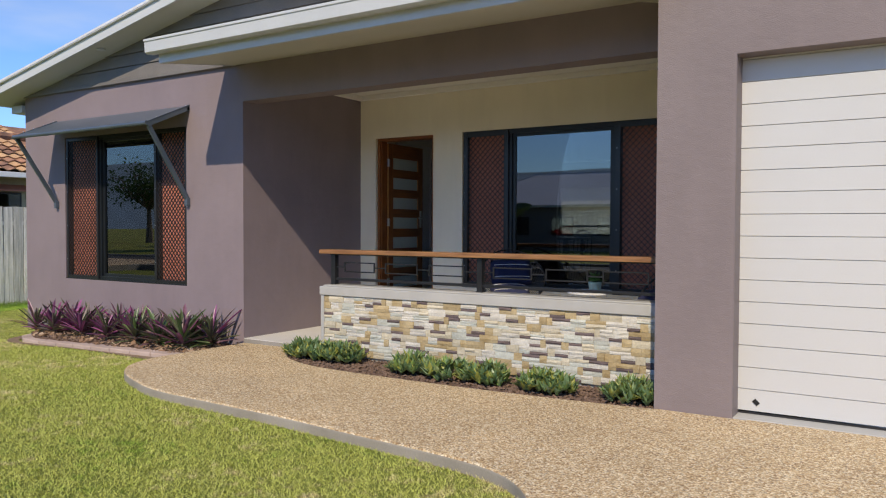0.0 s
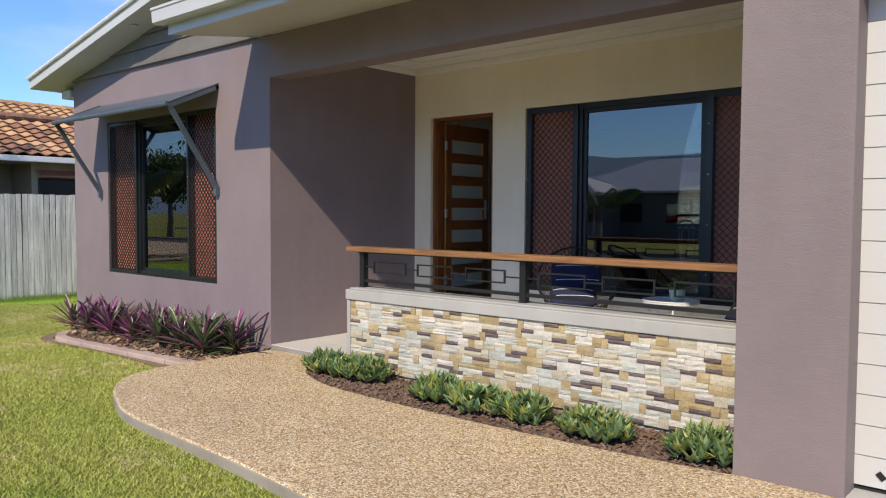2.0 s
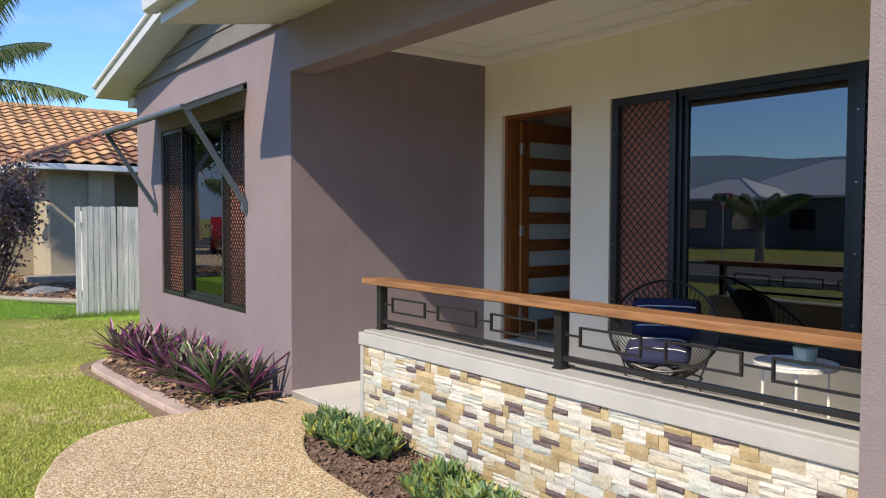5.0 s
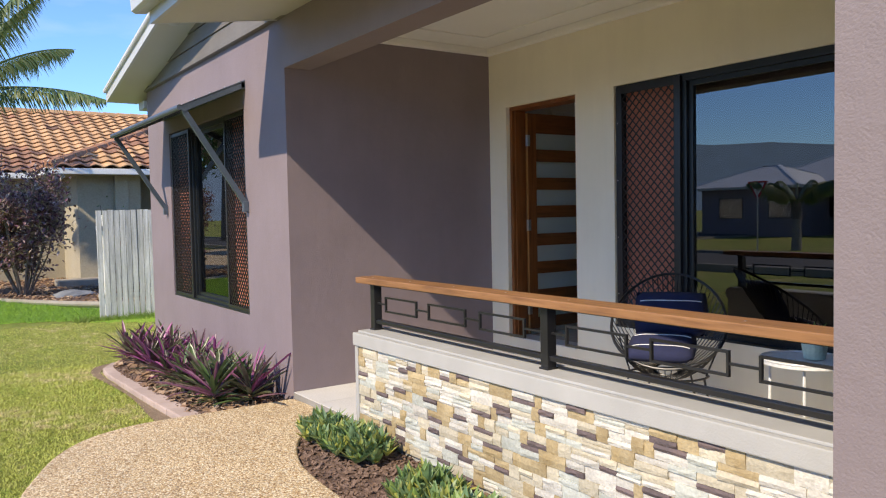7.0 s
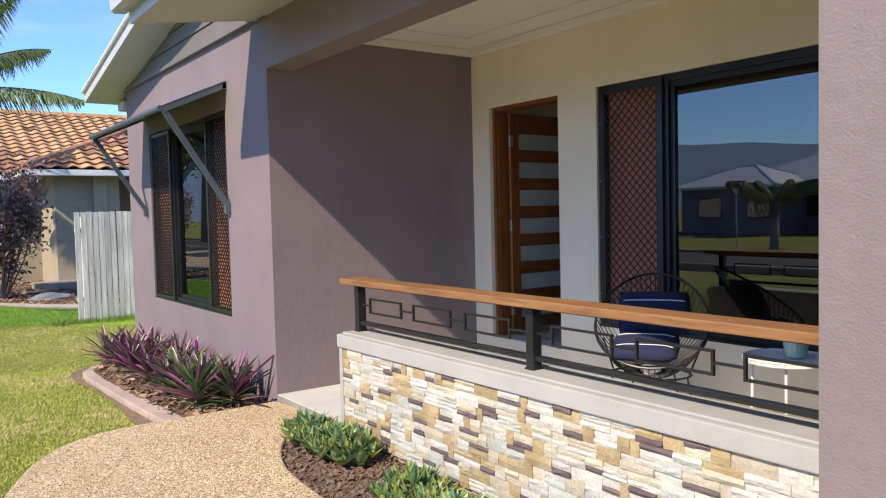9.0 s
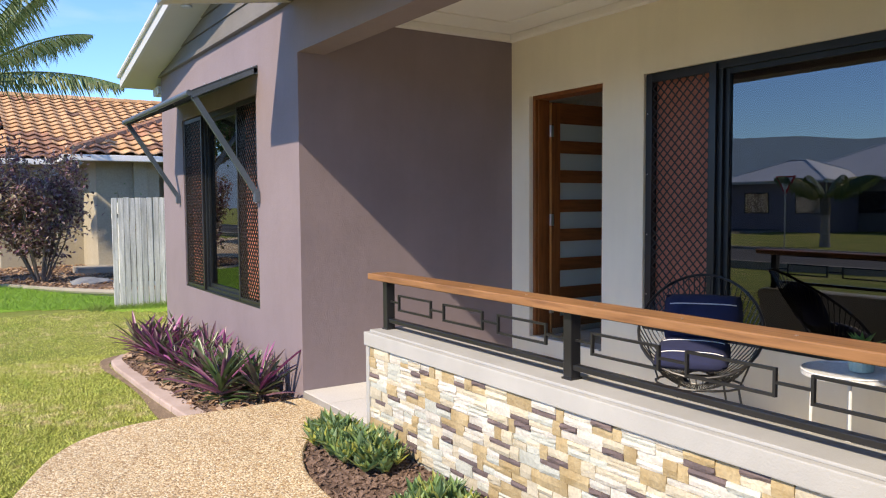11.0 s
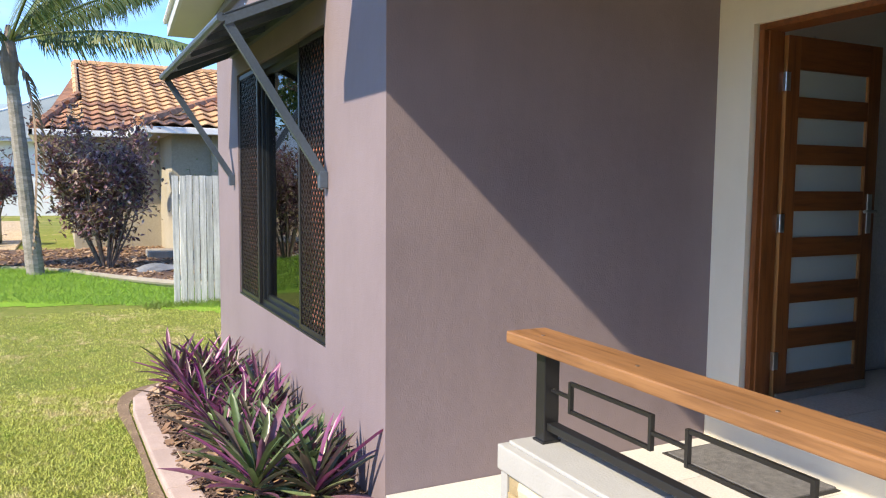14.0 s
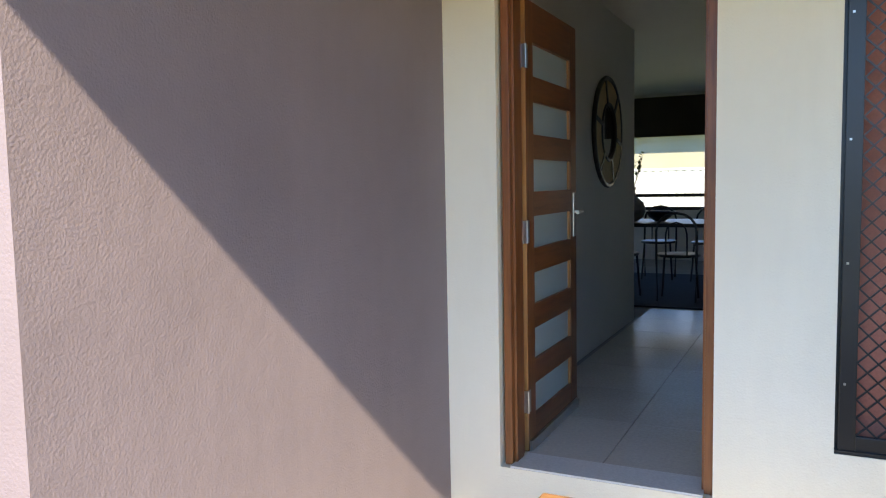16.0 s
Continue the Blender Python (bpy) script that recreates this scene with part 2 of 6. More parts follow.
def aggregate():
    """Exposed aggregate: pebbles of tan, cream and brown in mortar."""
    m, n, l, p = mat("exposed_aggregate")
    v = coords(n, l)
    w = n.new("ShaderNodeTexVoronoi")
    w.inputs["Scale"].default_value = 112
    l.new(v, w.inputs["Vector"])
    sep = n.new("ShaderNodeSeparateColor")
    l.new(w.outputs["Color"], sep.inputs[0])
    r = ramp(n, [(0.0, (0.26, 0.145, 0.065)), (0.3, (0.54, 0.37, 0.19)), (0.6, (0.70, 0.53, 0.31)), (0.85, (0.90, 0.79, 0.57)), (1.0, (0.22, 0.15, 0.09))])
    l.new(sep.outputs[0], r.inputs[0])
    d = ramp(n, [(0.0, (1.06,) * 3), (0.5, (0.96,) * 3), (0.88, (0.62,) * 3)])
    l.new(w.outputs["Distance"], d.inputs[0])
    c = mixc(n, l, 1.0, r.outputs[0], d.outputs[0], "MULTIPLY")
    b = ramp(n, [(0.3, (0.88,) * 3), (0.7, (1.06,) * 3)])
    l.new(tex(n, l, v, 1.3, 5), b.inputs[0])
    c = mixc(n, l, 1.0, c, b.outputs[0], "MULTIPLY")
    l.new(c, p.inputs["Base Color"])
    p.inputs["Roughness"].default_value = 0.75
    inv = n.new("ShaderNodeMath")
    inv.operation = "SUBTRACT"
    inv.inputs[0].default_value = 1
    l.new(w.outputs["Distance"], inv.inputs[1])
    bump(n, l, p, inv.outputs[0], 0.6, 0.006)
    return m


AGG = aggregate()


def lawn_mat(name, dry, green, deep):
    m, n, l, p = mat(name)
    v = coords(n, l)
    r = ramp(n, [(0.34, deep), (0.45, green), (0.52, green), (0.62, dry)])
    mx = n.new("ShaderNodeMath")
    mx.operation = "MULTIPLY_ADD"
    l.new(tex(n, l, v, 0.9, 4, 0.6), mx.inputs[0])
    mx.inputs[1].default_value = 0.5
    sc = n.new("ShaderNodeMath")
    sc.operation = "MULTIPLY"
    sc.inputs[1].default_value = 0.5
    l.new(tex(n, l, v, 8, 4, 0.7), sc.inputs[0])
    l.new(sc.outputs[0], mx.inputs[2])
    l.new(mx.outputs[0], r.inputs[0])
    # strong fine grain: shade among the blades put into the colour
    g = ramp(n, [(0.32, (0.48,) * 3), (0.68, (1.5,) * 3)])
    f = tex(n, l, v, 95, 4, 0.75)
    l.new(f, g.inputs[0])
    l.new(mixc(n, l, 1.0, r.outputs[0], g.outputs[0], "MULTIPLY"), p.inputs["Base Color"])
    p.inputs["Roughness"].default_value = 0.9
    p.inputs["Specular IOR Level"].default_value = 0.15
    bump(n, l, p, f, 0.8, 0.02)
    return m


# ground coloured darker than the blades, as shade in the gaps
LAWN = lawn_mat("mown_lawn", (0.40, 0.33, 0.145), (0.21, 0.24, 0.055), (0.12, 0.18, 0.03))
BLADE = lawn_mat("grass_blade", (0.80, 0.69, 0.38), (0.54, 0.58, 0.155), (0.33, 0.48, 0.085))
LUSH = lawn_mat("lush_lawn", (0.30, 0.42, 0.06), (0.22, 0.40, 0.045), (0.17, 0.33, 0.04))


def leaf_mat(name, cols, rough=0.45, trans=0.25):
    """Leaves: colour differs leaf by leaf, a little light comes through."""
    m, n, l, p = mat(name)
    g = n.new("ShaderNodeNewGeometry")
    o = n.new("ShaderNodeObjectInfo")
    ad = n.new("ShaderNodeMath")
    ad.operation = "ADD"
    l.new(g.outputs["Random Per Island"], ad.inputs[0])
    l.new(o.outputs["Random"], ad.inputs[1])
    fr = n.new("ShaderNodeMath")
    fr.operation = "FRACT"
    l.new(ad.outputs[0], fr.inputs[0])
    r = ramp(n, [(i / max(1, len(cols) - 1), c) for i, c in enumerate(cols)])
    l.new(fr.outputs[0], r.inputs[0])
    k = ramp(n, [(0.3, (0.8,) * 3), (0.7, (1.2,) * 3)])
    l.new(tex(n, l, coords(n, l), 25, 3), k.inputs[0])
    c = mixc(n, l, 1.0, r.outputs[0], k.outputs[0], "MULTIPLY")
    l.new(c, p.inputs["Base Color"])
    p.inputs["Roughness"].default_value = rough
    tb, ms = n.new("ShaderNodeBsdfTranslucent"), n.new("ShaderNodeMixShader")
    l.new(c, tb.inputs["Color"])
    ms.inputs[0].default_value = trans
    l.new(p.outputs[0], ms.inputs[1])
    l.new(tb.outputs[0], ms.inputs[2])
    l.new(ms.outputs[0], n["Material Output"].inputs["Surface"])
    return m


RHOEO = leaf_mat("purple_green_leaf", [(0.12, 0.025, 0.085), (0.07, 0.115, 0.045), (0.28, 0.055, 0.20), (0.16, 0.22, 0.09), (0.065, 0.05, 0.04), (0.34, 0.09, 0.24), (0.15, 0.03, 0.10), (0.22, 0.27, 0.14)], 0.35)
RHOEO_GREEN = leaf_mat("dark_green_sword_leaf", [(0.07, 0.13, 0.045), (0.14, 0.22, 0.08), (0.06, 0.05, 0.045), (0.10, 0.17, 0.06), (0.24, 0.07, 0.17), (0.20, 0.27, 0.13), (0.045, 0.08, 0.035)], 0.3)
SUCC = leaf_mat("blue_green_leaf", [(0.08, 0.16, 0.06), (0.18, 0.29, 0.15), (0.22, 0.33, 0.09), (0.12, 0.22, 0.11), (0.42, 0.42, 0.09), (0.22, 0.34, 0.21)], 0.4)
BURG = leaf_mat("burgundy_leaf", [(0.12, 0.04, 0.07), (0.32, 0.19, 0.20), (0.19, 0.07, 0.11), (0.46, 0.36, 0.31), (0.10, 0.04, 0.06), (0.26, 0.22, 0.11), (0.40, 0.28, 0.27)], 0.45)
PALMLEAF = leaf_mat("palm_leaf", [(0.06, 0.115, 0.035), (0.12, 0.18, 0.06), (0.17, 0.20, 0.075), (0.08, 0.13, 0.05)], 0.4)
DRYLEAF = leaf_mat("dry_frond", [(0.22, 0.15, 0.10), (0.32, 0.24, 0.17), (0.16, 0.11, 0.08)], 0.8)
GREENLEAF = leaf_mat("green_leaf", [(0.04, 0.09, 0.025), (0.08, 0.14, 0.04), (0.05, 0.11, 0.03)], 0.5)
MINT = leaf_mat("bright_pot_leaf", [(0.10, 0.26, 0.07), (0.14, 0.32, 0.10), (0.08, 0.2, 0.05)], 0.4)
DEADLEAF = leaf_mat("fallen_leaf", [(0.45, 0.30, 0.17), (0.30, 0.17, 0.10), (0.55, 0.40, 0.27)], 0.8)

STONES = [surface("stone_" + k, a, b, 0.85, 9, 70, 0.7, 0.006, spread=0.13, speck=0.16) for k, a, b in (
    ("white", (0.475, 0.455, 0.40), (0.575, 0.555, 0.49)),
    ("cream", (0.46, 0.41, 0.30), (0.56, 0.51, 0.39)),
    ("sand", (0.34, 0.25, 0.125), (0.46, 0.37, 0.22)),
    ("sage", (0.40, 0.42, 0.37), (0.50, 0.52, 0.46)),
    ("plum", (0.11, 0.085, 0.085), (0.17, 0.125, 0.12)))]


# ---- builders ----
def mesh_of(bm, name, material, smooth=False):
    bmesh.ops.recalc_face_normals(bm, faces=bm.faces)
    me = bpy.data.meshes.new(name)
    bm.to_mesh(me)
    bm.free()
    me.materials.append(material)
    if smooth:
        me.shade_smooth()
    return me


def part(name, bm, material, parent=None, label="", smooth=False, kind="", category=""):
    ob = new(name, mesh_of(bm, name, material, smooth) if isinstance(bm, bmesh.types.BMesh) else bm)
    if parent:
        ob.parent = parent
    return tagged(ob, label, category, kind=kind)


def thing(name, at, label, category, group="", rz=0.0):
    ob = new(name)
    ob.empty_display_size = 0.1
    ob.matrix_basis = pose(*at, 0, 0, rz)
    return tagged(ob, label, category, group)


def box(x0, x1, y0, y1, z0, z1, bevel=0.0, bm=None):
    b = bmesh.new()
    vs = [b.verts.new((x, y, z)) for x in (x0, x1) for y in (y0, y1) for z in (z0, z1)]
    for f in ((0, 1, 3, 2), (4, 6, 7, 5), (0, 4, 5, 1), (2, 3, 7, 6), (0, 2, 6, 4), (1, 5, 7, 3)):
        b.faces.new([vs[i] for i in f])
    if bevel:
        bmesh.ops.bevel(b, geom=b.edges[:], offset=bevel, segments=2, affect="EDGES", profile=0.6)
    if bm is None:
        return b
    me = bpy.data.meshes.new("tmp")
    b.to_mesh(me)
    b.free()
    bm.from_mesh(me)
    bpy.data.meshes.remove(me)
    return bm


def prism(pts, d, bm=None):
    """A polygon of 3D points pushed along the vector d."""
    b = bm or bmesh.new()
    lo = [b.verts.new(p) for p in pts]
    hi = [b.verts.new(Vector(p) + Vector(d)) for p in pts]
    b.faces.new(lo)
    b.faces.new(hi[::-1])
    for i in range(len(pts)):
        j = (i + 1) % len(pts)
        b.faces.new((lo[i], hi[i], hi[j], lo[j]))
    return b


def tube(path, r, sides=6, bm=None, closed=False, flat=1.0):
    b = bm or bmesh.new()
    P = [Vector(q) for q in path]
    radii = r if isinstance(r, (list, tuple)) else [r] * len(P)
    rings = []
    for i, q in enumerate(P):
        a = P[(i - 1) % len(P)] if closed or i else q
        c = P[(i + 1) % len(P)] if closed or i < len(P) - 1 else q
        t = (c - a).normalized()
        u = t.cross(Vector((0, 0, 1)))
        if u.length < 0.05:
            u = t.cross(Vector((0, 1, 0)))
        u.normalize()
        w = t.cross(u)
        rings.append([b.verts.new(q + (u * math.cos(k * math.tau / sides) + w * math.sin(k * math.tau / sides) * flat) * radii[i]) for k in range(sides)])
    for i in range(len(rings) - (0 if closed else 1)):
        A, B = rings[i], rings[(i + 1) % len(rings)]
        for k in range(sides):
            b.faces.new((A[k], A[(k + 1) % sides], B[(k + 1) % sides], B[k]))
    if not closed:
        b.faces.new(rings[0][::-1])
        b.faces.new(rings[-1])
    return b


def bar(p, q, w, h, up=(0, 0, 1), bm=None):
    """A square bar from p to q, w wide and h high."""
    p, q = Vector(p), Vector(q)
    t = (q - p).normalized()
    s = t.cross(Vector(up)).normalized() * w / 2
    n2 = s.cross(t).normalized() * h / 2
    return prism([p + s + n2, p - s + n2, p - s - n2, p + s - n2], q - p, bm)


def lathe(prof, sides=20, bm=None, at=(0, 0, 0)):
    b = bm or bmesh.new()
    rings = [[b.verts.new((at[0] + r * math.cos(k * math.tau / sides), at[1] + r * math.sin(k * math.tau / sides), at[2] + z)) for k in range(sides)] for r, z in prof]
    for A, B in zip(rings, rings[1:]):
        for k in range(sides):
            b.faces.new((A[k], A[(k + 1) % sides], B[(k + 1) % sides], B[k]))
    b.faces.new(rings[0][::-1])
    b.faces.new(rings[-1])
    return b


def wall_with_holes(axis, a0, a1, z0, z1, c0, c1, holes, bm=None):
    """A wall along x (axis 0) or y (axis 1) from c0 to c1 in depth, with real openings (a0, a1, z0, z1)."""
    b = bm or bmesh.new()
    aa = sorted({a0, a1, *[h[0] for h in holes], *[h[1] for h in holes]})
    zz = sorted({z0, z1, *[h[2] for h in holes], *[h[3] for h in holes]})
    solid = lambda i, j: 0 <= i < len(aa) - 1 and 0 <= j < len(zz) - 1 and not any(h[0] - 1e-6 <= (aa[i] + aa[i + 1]) / 2 <= h[1] and h[2] <= (zz[j] + zz[j + 1]) / 2 <= h[3] for h in holes)
    P = lambda a, c, z: (a, c, z) if axis == 0 else (c, a, z)
    q = lambda *v: b.faces.new([b.verts.new(P(*w)) for w in v])
    for i in range(len(aa) - 1):
        for j in range(len(zz) - 1):
            if not solid(i, j):
                continue
            A, B, C, D = aa[i], aa[i + 1], zz[j], zz[j + 1]
            for c in (c0, c1):
                q((A, c, C), (B, c, C), (B, c, D), (A, c, D))
            if not solid(i - 1, j):
                q((A, c0, C), (A, c1, C), (A, c1, D), (A, c0, D))
            if not solid(i + 1, j):
                q((B, c0, C), (B, c1, C), (B, c1, D), (B, c0, D))
            if not solid(i, j - 1):
                q((A, c0, C), (A, c1, C), (B, c1, C), (B, c0, C))
            if not solid(i, j + 1):
                q((A, c0, D), (A, c1, D), (B, c1, D), (B, c0, D))
    bmesh.ops.remove_doubles(b, verts=b.verts, dist=1e-5)
    return b


def raw(name, verts, faces, material, parent=None, label="", category="", kind=""):
    me = bpy.data.meshes.new(name)
    me.from_pydata(verts, [], faces)
    me.materials.append(material)
    ob = new(name, me)
    if parent:
        ob.parent = parent
    return tagged(ob, label, category, kind=kind)


def smooth_line(pts, steps=6, closed=False):
    out, n = [], len(pts)
    for i in range(n if closed else n - 1):
        g = lambda k: Vector((*pts[k % n if closed else min(max(k, 0), n - 1)], 0))
        p0, p1, p2, p3 = g(i - 1), g(i), g(i + 1), g(i + 2)
        for s in range(steps):
            t = s / steps
            q = 0.5 * (2 * p1 + (p2 - p0) * t + (2 * p0 - 5 * p1 + 4 * p2 - p3) * t * t + (3 * p1 - p0 - 3 * p2 + p3) * t ** 3)
            out.append((q.x, q.y))
    if not closed:
        out.append(tuple(pts[-1]))
    return out


def inside(x, y, poly):
    c, j = False, len(poly) - 1
    for i in range(len(poly)):
        (xi, yi), (xj, yj) = poly[i], poly[j]
        if (yi > y) != (yj > y) and x < (xj - xi) * (y - yi) / (yj - yi) + xi:
            c = not c
        j = i
    return c


# ---- ground ----
def fall(a, b, t):
    t = min(1, max(0, (t - a) / (b - a)))
    return t * t * (3 - 2 * t)


def ground_z(x, y):
    z = -0.378 - 0.10 * fall(6.5, 13, -x)
    z += 0.09 * fall(15, 18.5, -x) * fall(-4, 2, y)
    z -= 0.10 * fall(-1, 7, -y)
    return z


PATH_LINE = smooth_line([(-6.5, 5.7), (-6.5, 5.25), (-6.5, 4.85), (-6.36, 4.5), (-6.08, 4.26), (-5.70, 4.09), (-5.28, 3.96), (-4.6, 3.91), (-3.9, 3.87), (-3.2, 3.8), (-2.6, 3.74), (-2.2, 3.66), (-1.95, 3.5), (-1.78, 3.25), (-1.66, 2.8), (-1.6, 2.2), (-1.6, 1.0), (-1.6, -3), (-1.6, -8)], 5)
INNER = [(-6.5, 6.0), (-5.62, 6.06)]
BED = smooth_line([(-5.62, 6.0), (-5.60, 5.8), (-5.47, 5.6), (-5.15, 5.44), (-4.8, 5.36), (-4.2, 5.33), (-3.4, 5.33), (-2.7, 5.36), (-2.0, 5.42), (-1.86, 5.45)], 4)
PAVE = [INNER[1]] + BED + [(-1.3, 5.45), (-1.3, 5.6), (6, 5.6), (6, -8)] + PATH_LINE[::-1] + [INNER[0]]
EDGE_LINE = [(-9.55, 5.62), (-9.42, 5.32), (-9.1, 5.17), (-8.6, 5.16), (-8.1, 5.17), (-7.6, 5.18), (-7.1, 5.2), (-6.75, 5.22), (-6.52, 5.24)]


def lawn_ground():
    xs = [-400, -150, -80, -50, -38, -30, -26, -24] + [-22 + 0.5 * i for i in range(61)] + [9, 12, 20, 40, 100, 400]
    ys = [-400, -150, -80, -50, -38, -30, -24, -20, -16, -12, -9] + [-7 + 0.5 * i for i in range(41)] + [14, 16, 20, 30, 60, 150, 400]
    vs = [(x, y, ground_z(x, y)) for x in xs for y in ys]
    k = len(ys)
    fs = [(i * k + j, (i + 1) * k + j, (i + 1) * k + j + 1, i * k + j + 1) for i in range(len(xs) - 1) for j in range(k - 1)]
    ob = raw("ground", vs, fs, LAWN, None, "mown green lawn with dry yellow patches", "lawn", "structure")
    ob.data.shade_smooth()


lawn_ground()


def slab(name, poly, top, depth, material, label, category, kind="structure", rise=0.0):
    bm = bmesh.new()
    f = bm.faces.new([bm.verts.new((x, y, top)) for x, y in poly])
    if f.normal.z < 0:
        f.normal_flip()
    r = bmesh.ops.extrude_face_region(bm, geom=[f])
    bmesh.ops.translate(bm, verts=[v for v in r["geom"] if isinstance(v, bmesh.types.BMVert)], vec=(0, 0, -depth))
    rim = [e for e in bm.edges if all(abs(v.co.z - top) < 1e-6 for v in e.verts) and len(e.link_faces) == 2]
    bmesh.ops.bevel(bm, geom=rim, offset=0.02, segments=3, affect="EDGES", profile=0.5)
    bmesh.ops.triangulate(bm, faces=[q for q in bm.faces if len(q.verts) > 4])
    bm.normal_update()
    for q in bm.faces:
        q.material_index = 1 if abs(q.normal.z) < 0.5 else 0
    ob = part(name, bm, material, None, label, kind=kind, category=category)
    ob.data.materials.append(CONCRETE)
    return ob


slab("path", PAVE, -0.305, 0.25, AGG, "tan exposed-aggregate path and driveway with a rounded edge", "path")

# porch floor: grout bed with tiles on it
porch = part("floor_porch", box(-6.5, -1.3, 6.0, 8.0, -0.5, -0.264), GROUT, None, "pale tiled porch floor with thin grout joints", kind="structure", category="floor")
hall = part("floor_hall", box(-9.5, -1.56, 8.2, 17.0, -0.3, -0.007), GROUT, None, "grey tiled floor inside the house", kind="structure", category="floor")

# ---- house shell ----
W1 = (-9.77, -7.41, 0.262, 2.07)
W2 = (-4.978, -2.56, 0.232, 2.06)
DO = (-6.260, -5.388, -0.005, 2.057)
bm = wall_with_holes(0, -10.68, -6.5, -0.6, 2.66, 6.0, 6.22, [W1])
part("wall_front", bm, MAUVE, None, "mauve-brown painted render wall of the bedroom wing", kind="structure", category="wall")
part("wall_side", box(-10.68, -10.46, 6.22, 15, -0.6, 2.66), MAUVE, None, "mauve-brown painted render side wall", kind="structure", category="wall")
part("wall_alcove", box(-6.72, -6.5, 6.22, 8.22, -0.6, 2.603), MAUVE, None, "mauve-brown painted render wall beside the porch", kind="structure", category="wall")
bm = wall_with_holes(0, -6.5, -1.3, -0.5, 2.603, 8.0, 8.2, [W2, DO])
part("wall_porch", bm, CREAM, None, "cream painted render wall at the back of the porch", kind="structure", category="wall")
beam = part("wall_beam", box(-6.5, -1.9, 6.0, 6.22, 2.27, 2.66), MAUVE, None, "mauve-brown rendered beam across the porch opening", kind="structure", category="beam")
# pillar and garage front
GF = 5.43
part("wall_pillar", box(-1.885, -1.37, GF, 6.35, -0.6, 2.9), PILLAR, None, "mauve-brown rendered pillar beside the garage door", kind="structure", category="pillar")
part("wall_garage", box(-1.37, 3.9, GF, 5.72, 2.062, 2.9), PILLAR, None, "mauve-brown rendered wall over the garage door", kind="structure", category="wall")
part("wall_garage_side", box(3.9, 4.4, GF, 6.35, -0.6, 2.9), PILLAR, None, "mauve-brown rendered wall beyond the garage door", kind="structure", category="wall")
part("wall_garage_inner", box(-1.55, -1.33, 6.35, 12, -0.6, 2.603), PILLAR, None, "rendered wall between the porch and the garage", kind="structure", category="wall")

ceil = bmesh.new()
box(-6.5, -1.3, 6.22, 8.0, 2.603, 2.65, bm=ceil)
for a in ((-6.5, -1.3, 7.93, 8.0), (-6.5, -1.3, 6.22, 6.29), (-6.5, -6.43, 6.29, 7.93)):
    box(a[0], a[1], a[2], a[3], 2.543, 2.603, 0.012, bm=ceil)
for a in ((-6.1, -1.6, 7.63, 7.67), (-6.1, -1.6, 6.5, 6.54), (-6.12, -6.08, 6.54, 7.63)):
    box(a[0], a[1], a[2], a[3], 2.591, 2.603, 0.003, bm=ceil)
part("ceiling_porch", ceil, CEILW, None, "white porch ceiling with cornice and cover strips", kind="structure", category="ceiling")
part("ceiling_house", box(-10.46, -1.3, 8.2, 17.2, 2.5, 2.6), CEILW, None, "white flat ceiling inside the house", kind="structure", category="ceiling")

# gable over the bedroom wing: boards above the trim, roof planes with soffits
APX, APZ, SL = -6.42, 3.46, 0.19
gz = lambda x: APZ - SL * abs(x - APX)
cl = bmesh.new()
for k in range(5):
    z0, z1 = 2.70 + 0.147 * k, 2.70 + 0.147 * (k + 1) - 0.006
    xl = max(-10.68, APX - (APZ - z0) / SL) if z0 > gz(-10.68) else -10.68
    z1 = min(z1, APZ)
    left0, left1 = max(-10.68, APX - (APZ - z0) / SL), max(-10.68, APX - (APZ - z1) / SL)
    if z1 <= z0:
        continue
    r0, r1 = APX + (APZ - z0) / SL, APX + (APZ - z1) / SL
    prism([(left0, 5.972, z0), (r0, 5.972, z0), (r1, 5.985, z1), (left1, 5.985, z1)], (0, 0.16, 0), cl)
gable = part("wall_gable", cl, DARK_CLAD, None, "dark painted weatherboards in the gable", kind="structure", category="gable")
part("trim_gable", box(-10.68, -6.45, 5.955, 6.03, 2.655, 2.695, 0.004), DARK_CLAD, None, "thin trim under the gable boards", kind="structure", category="trim")

roof = thing("roof_gable", (0, 0, 0), "pale steel gable roof with a cream barge board", "roof")
FY = 5.62
for side in (-1, 1):
    ex = APX + side * 4.68
    ez = gz(ex)
    part("roof_sheet", prism([(APX, FY - 0.03, APZ + 0.14), (ex, FY - 0.03, ez + 0.14), (ex, FY - 0.03, ez + 0.11), (APX, FY - 0.03, APZ + 0.11)], (0, 10, 0)), ROOFING, roof)
    part("barge_board", prism([(APX, FY, APZ + 0.14), (ex, FY, ez + 0.14), (ex, FY, ez), (APX, FY, APZ)], (0, 0.03, 0)), TRIM, roof, "cream barge board")
    part("barge_cap", prism([(APX, FY - 0.035, APZ + 0.147), (ex, FY - 0.035, ez + 0.147), (ex, FY - 0.035, ez + 0.12), (APX, FY - 0.035, APZ + 0.12)], (0, 0.028, 0)), ROOFING, roof, "pale steel barge capping")
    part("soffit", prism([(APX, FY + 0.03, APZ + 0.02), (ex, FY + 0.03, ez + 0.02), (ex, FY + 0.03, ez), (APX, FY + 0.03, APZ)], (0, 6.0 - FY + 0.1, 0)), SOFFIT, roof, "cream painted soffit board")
ex = APX - 4.68
part("side_fascia", box(ex, ex + 0.02, FY + 0.03, 15, gz(ex) - 0.0, gz(ex) + 0.16), TRIM, roof)
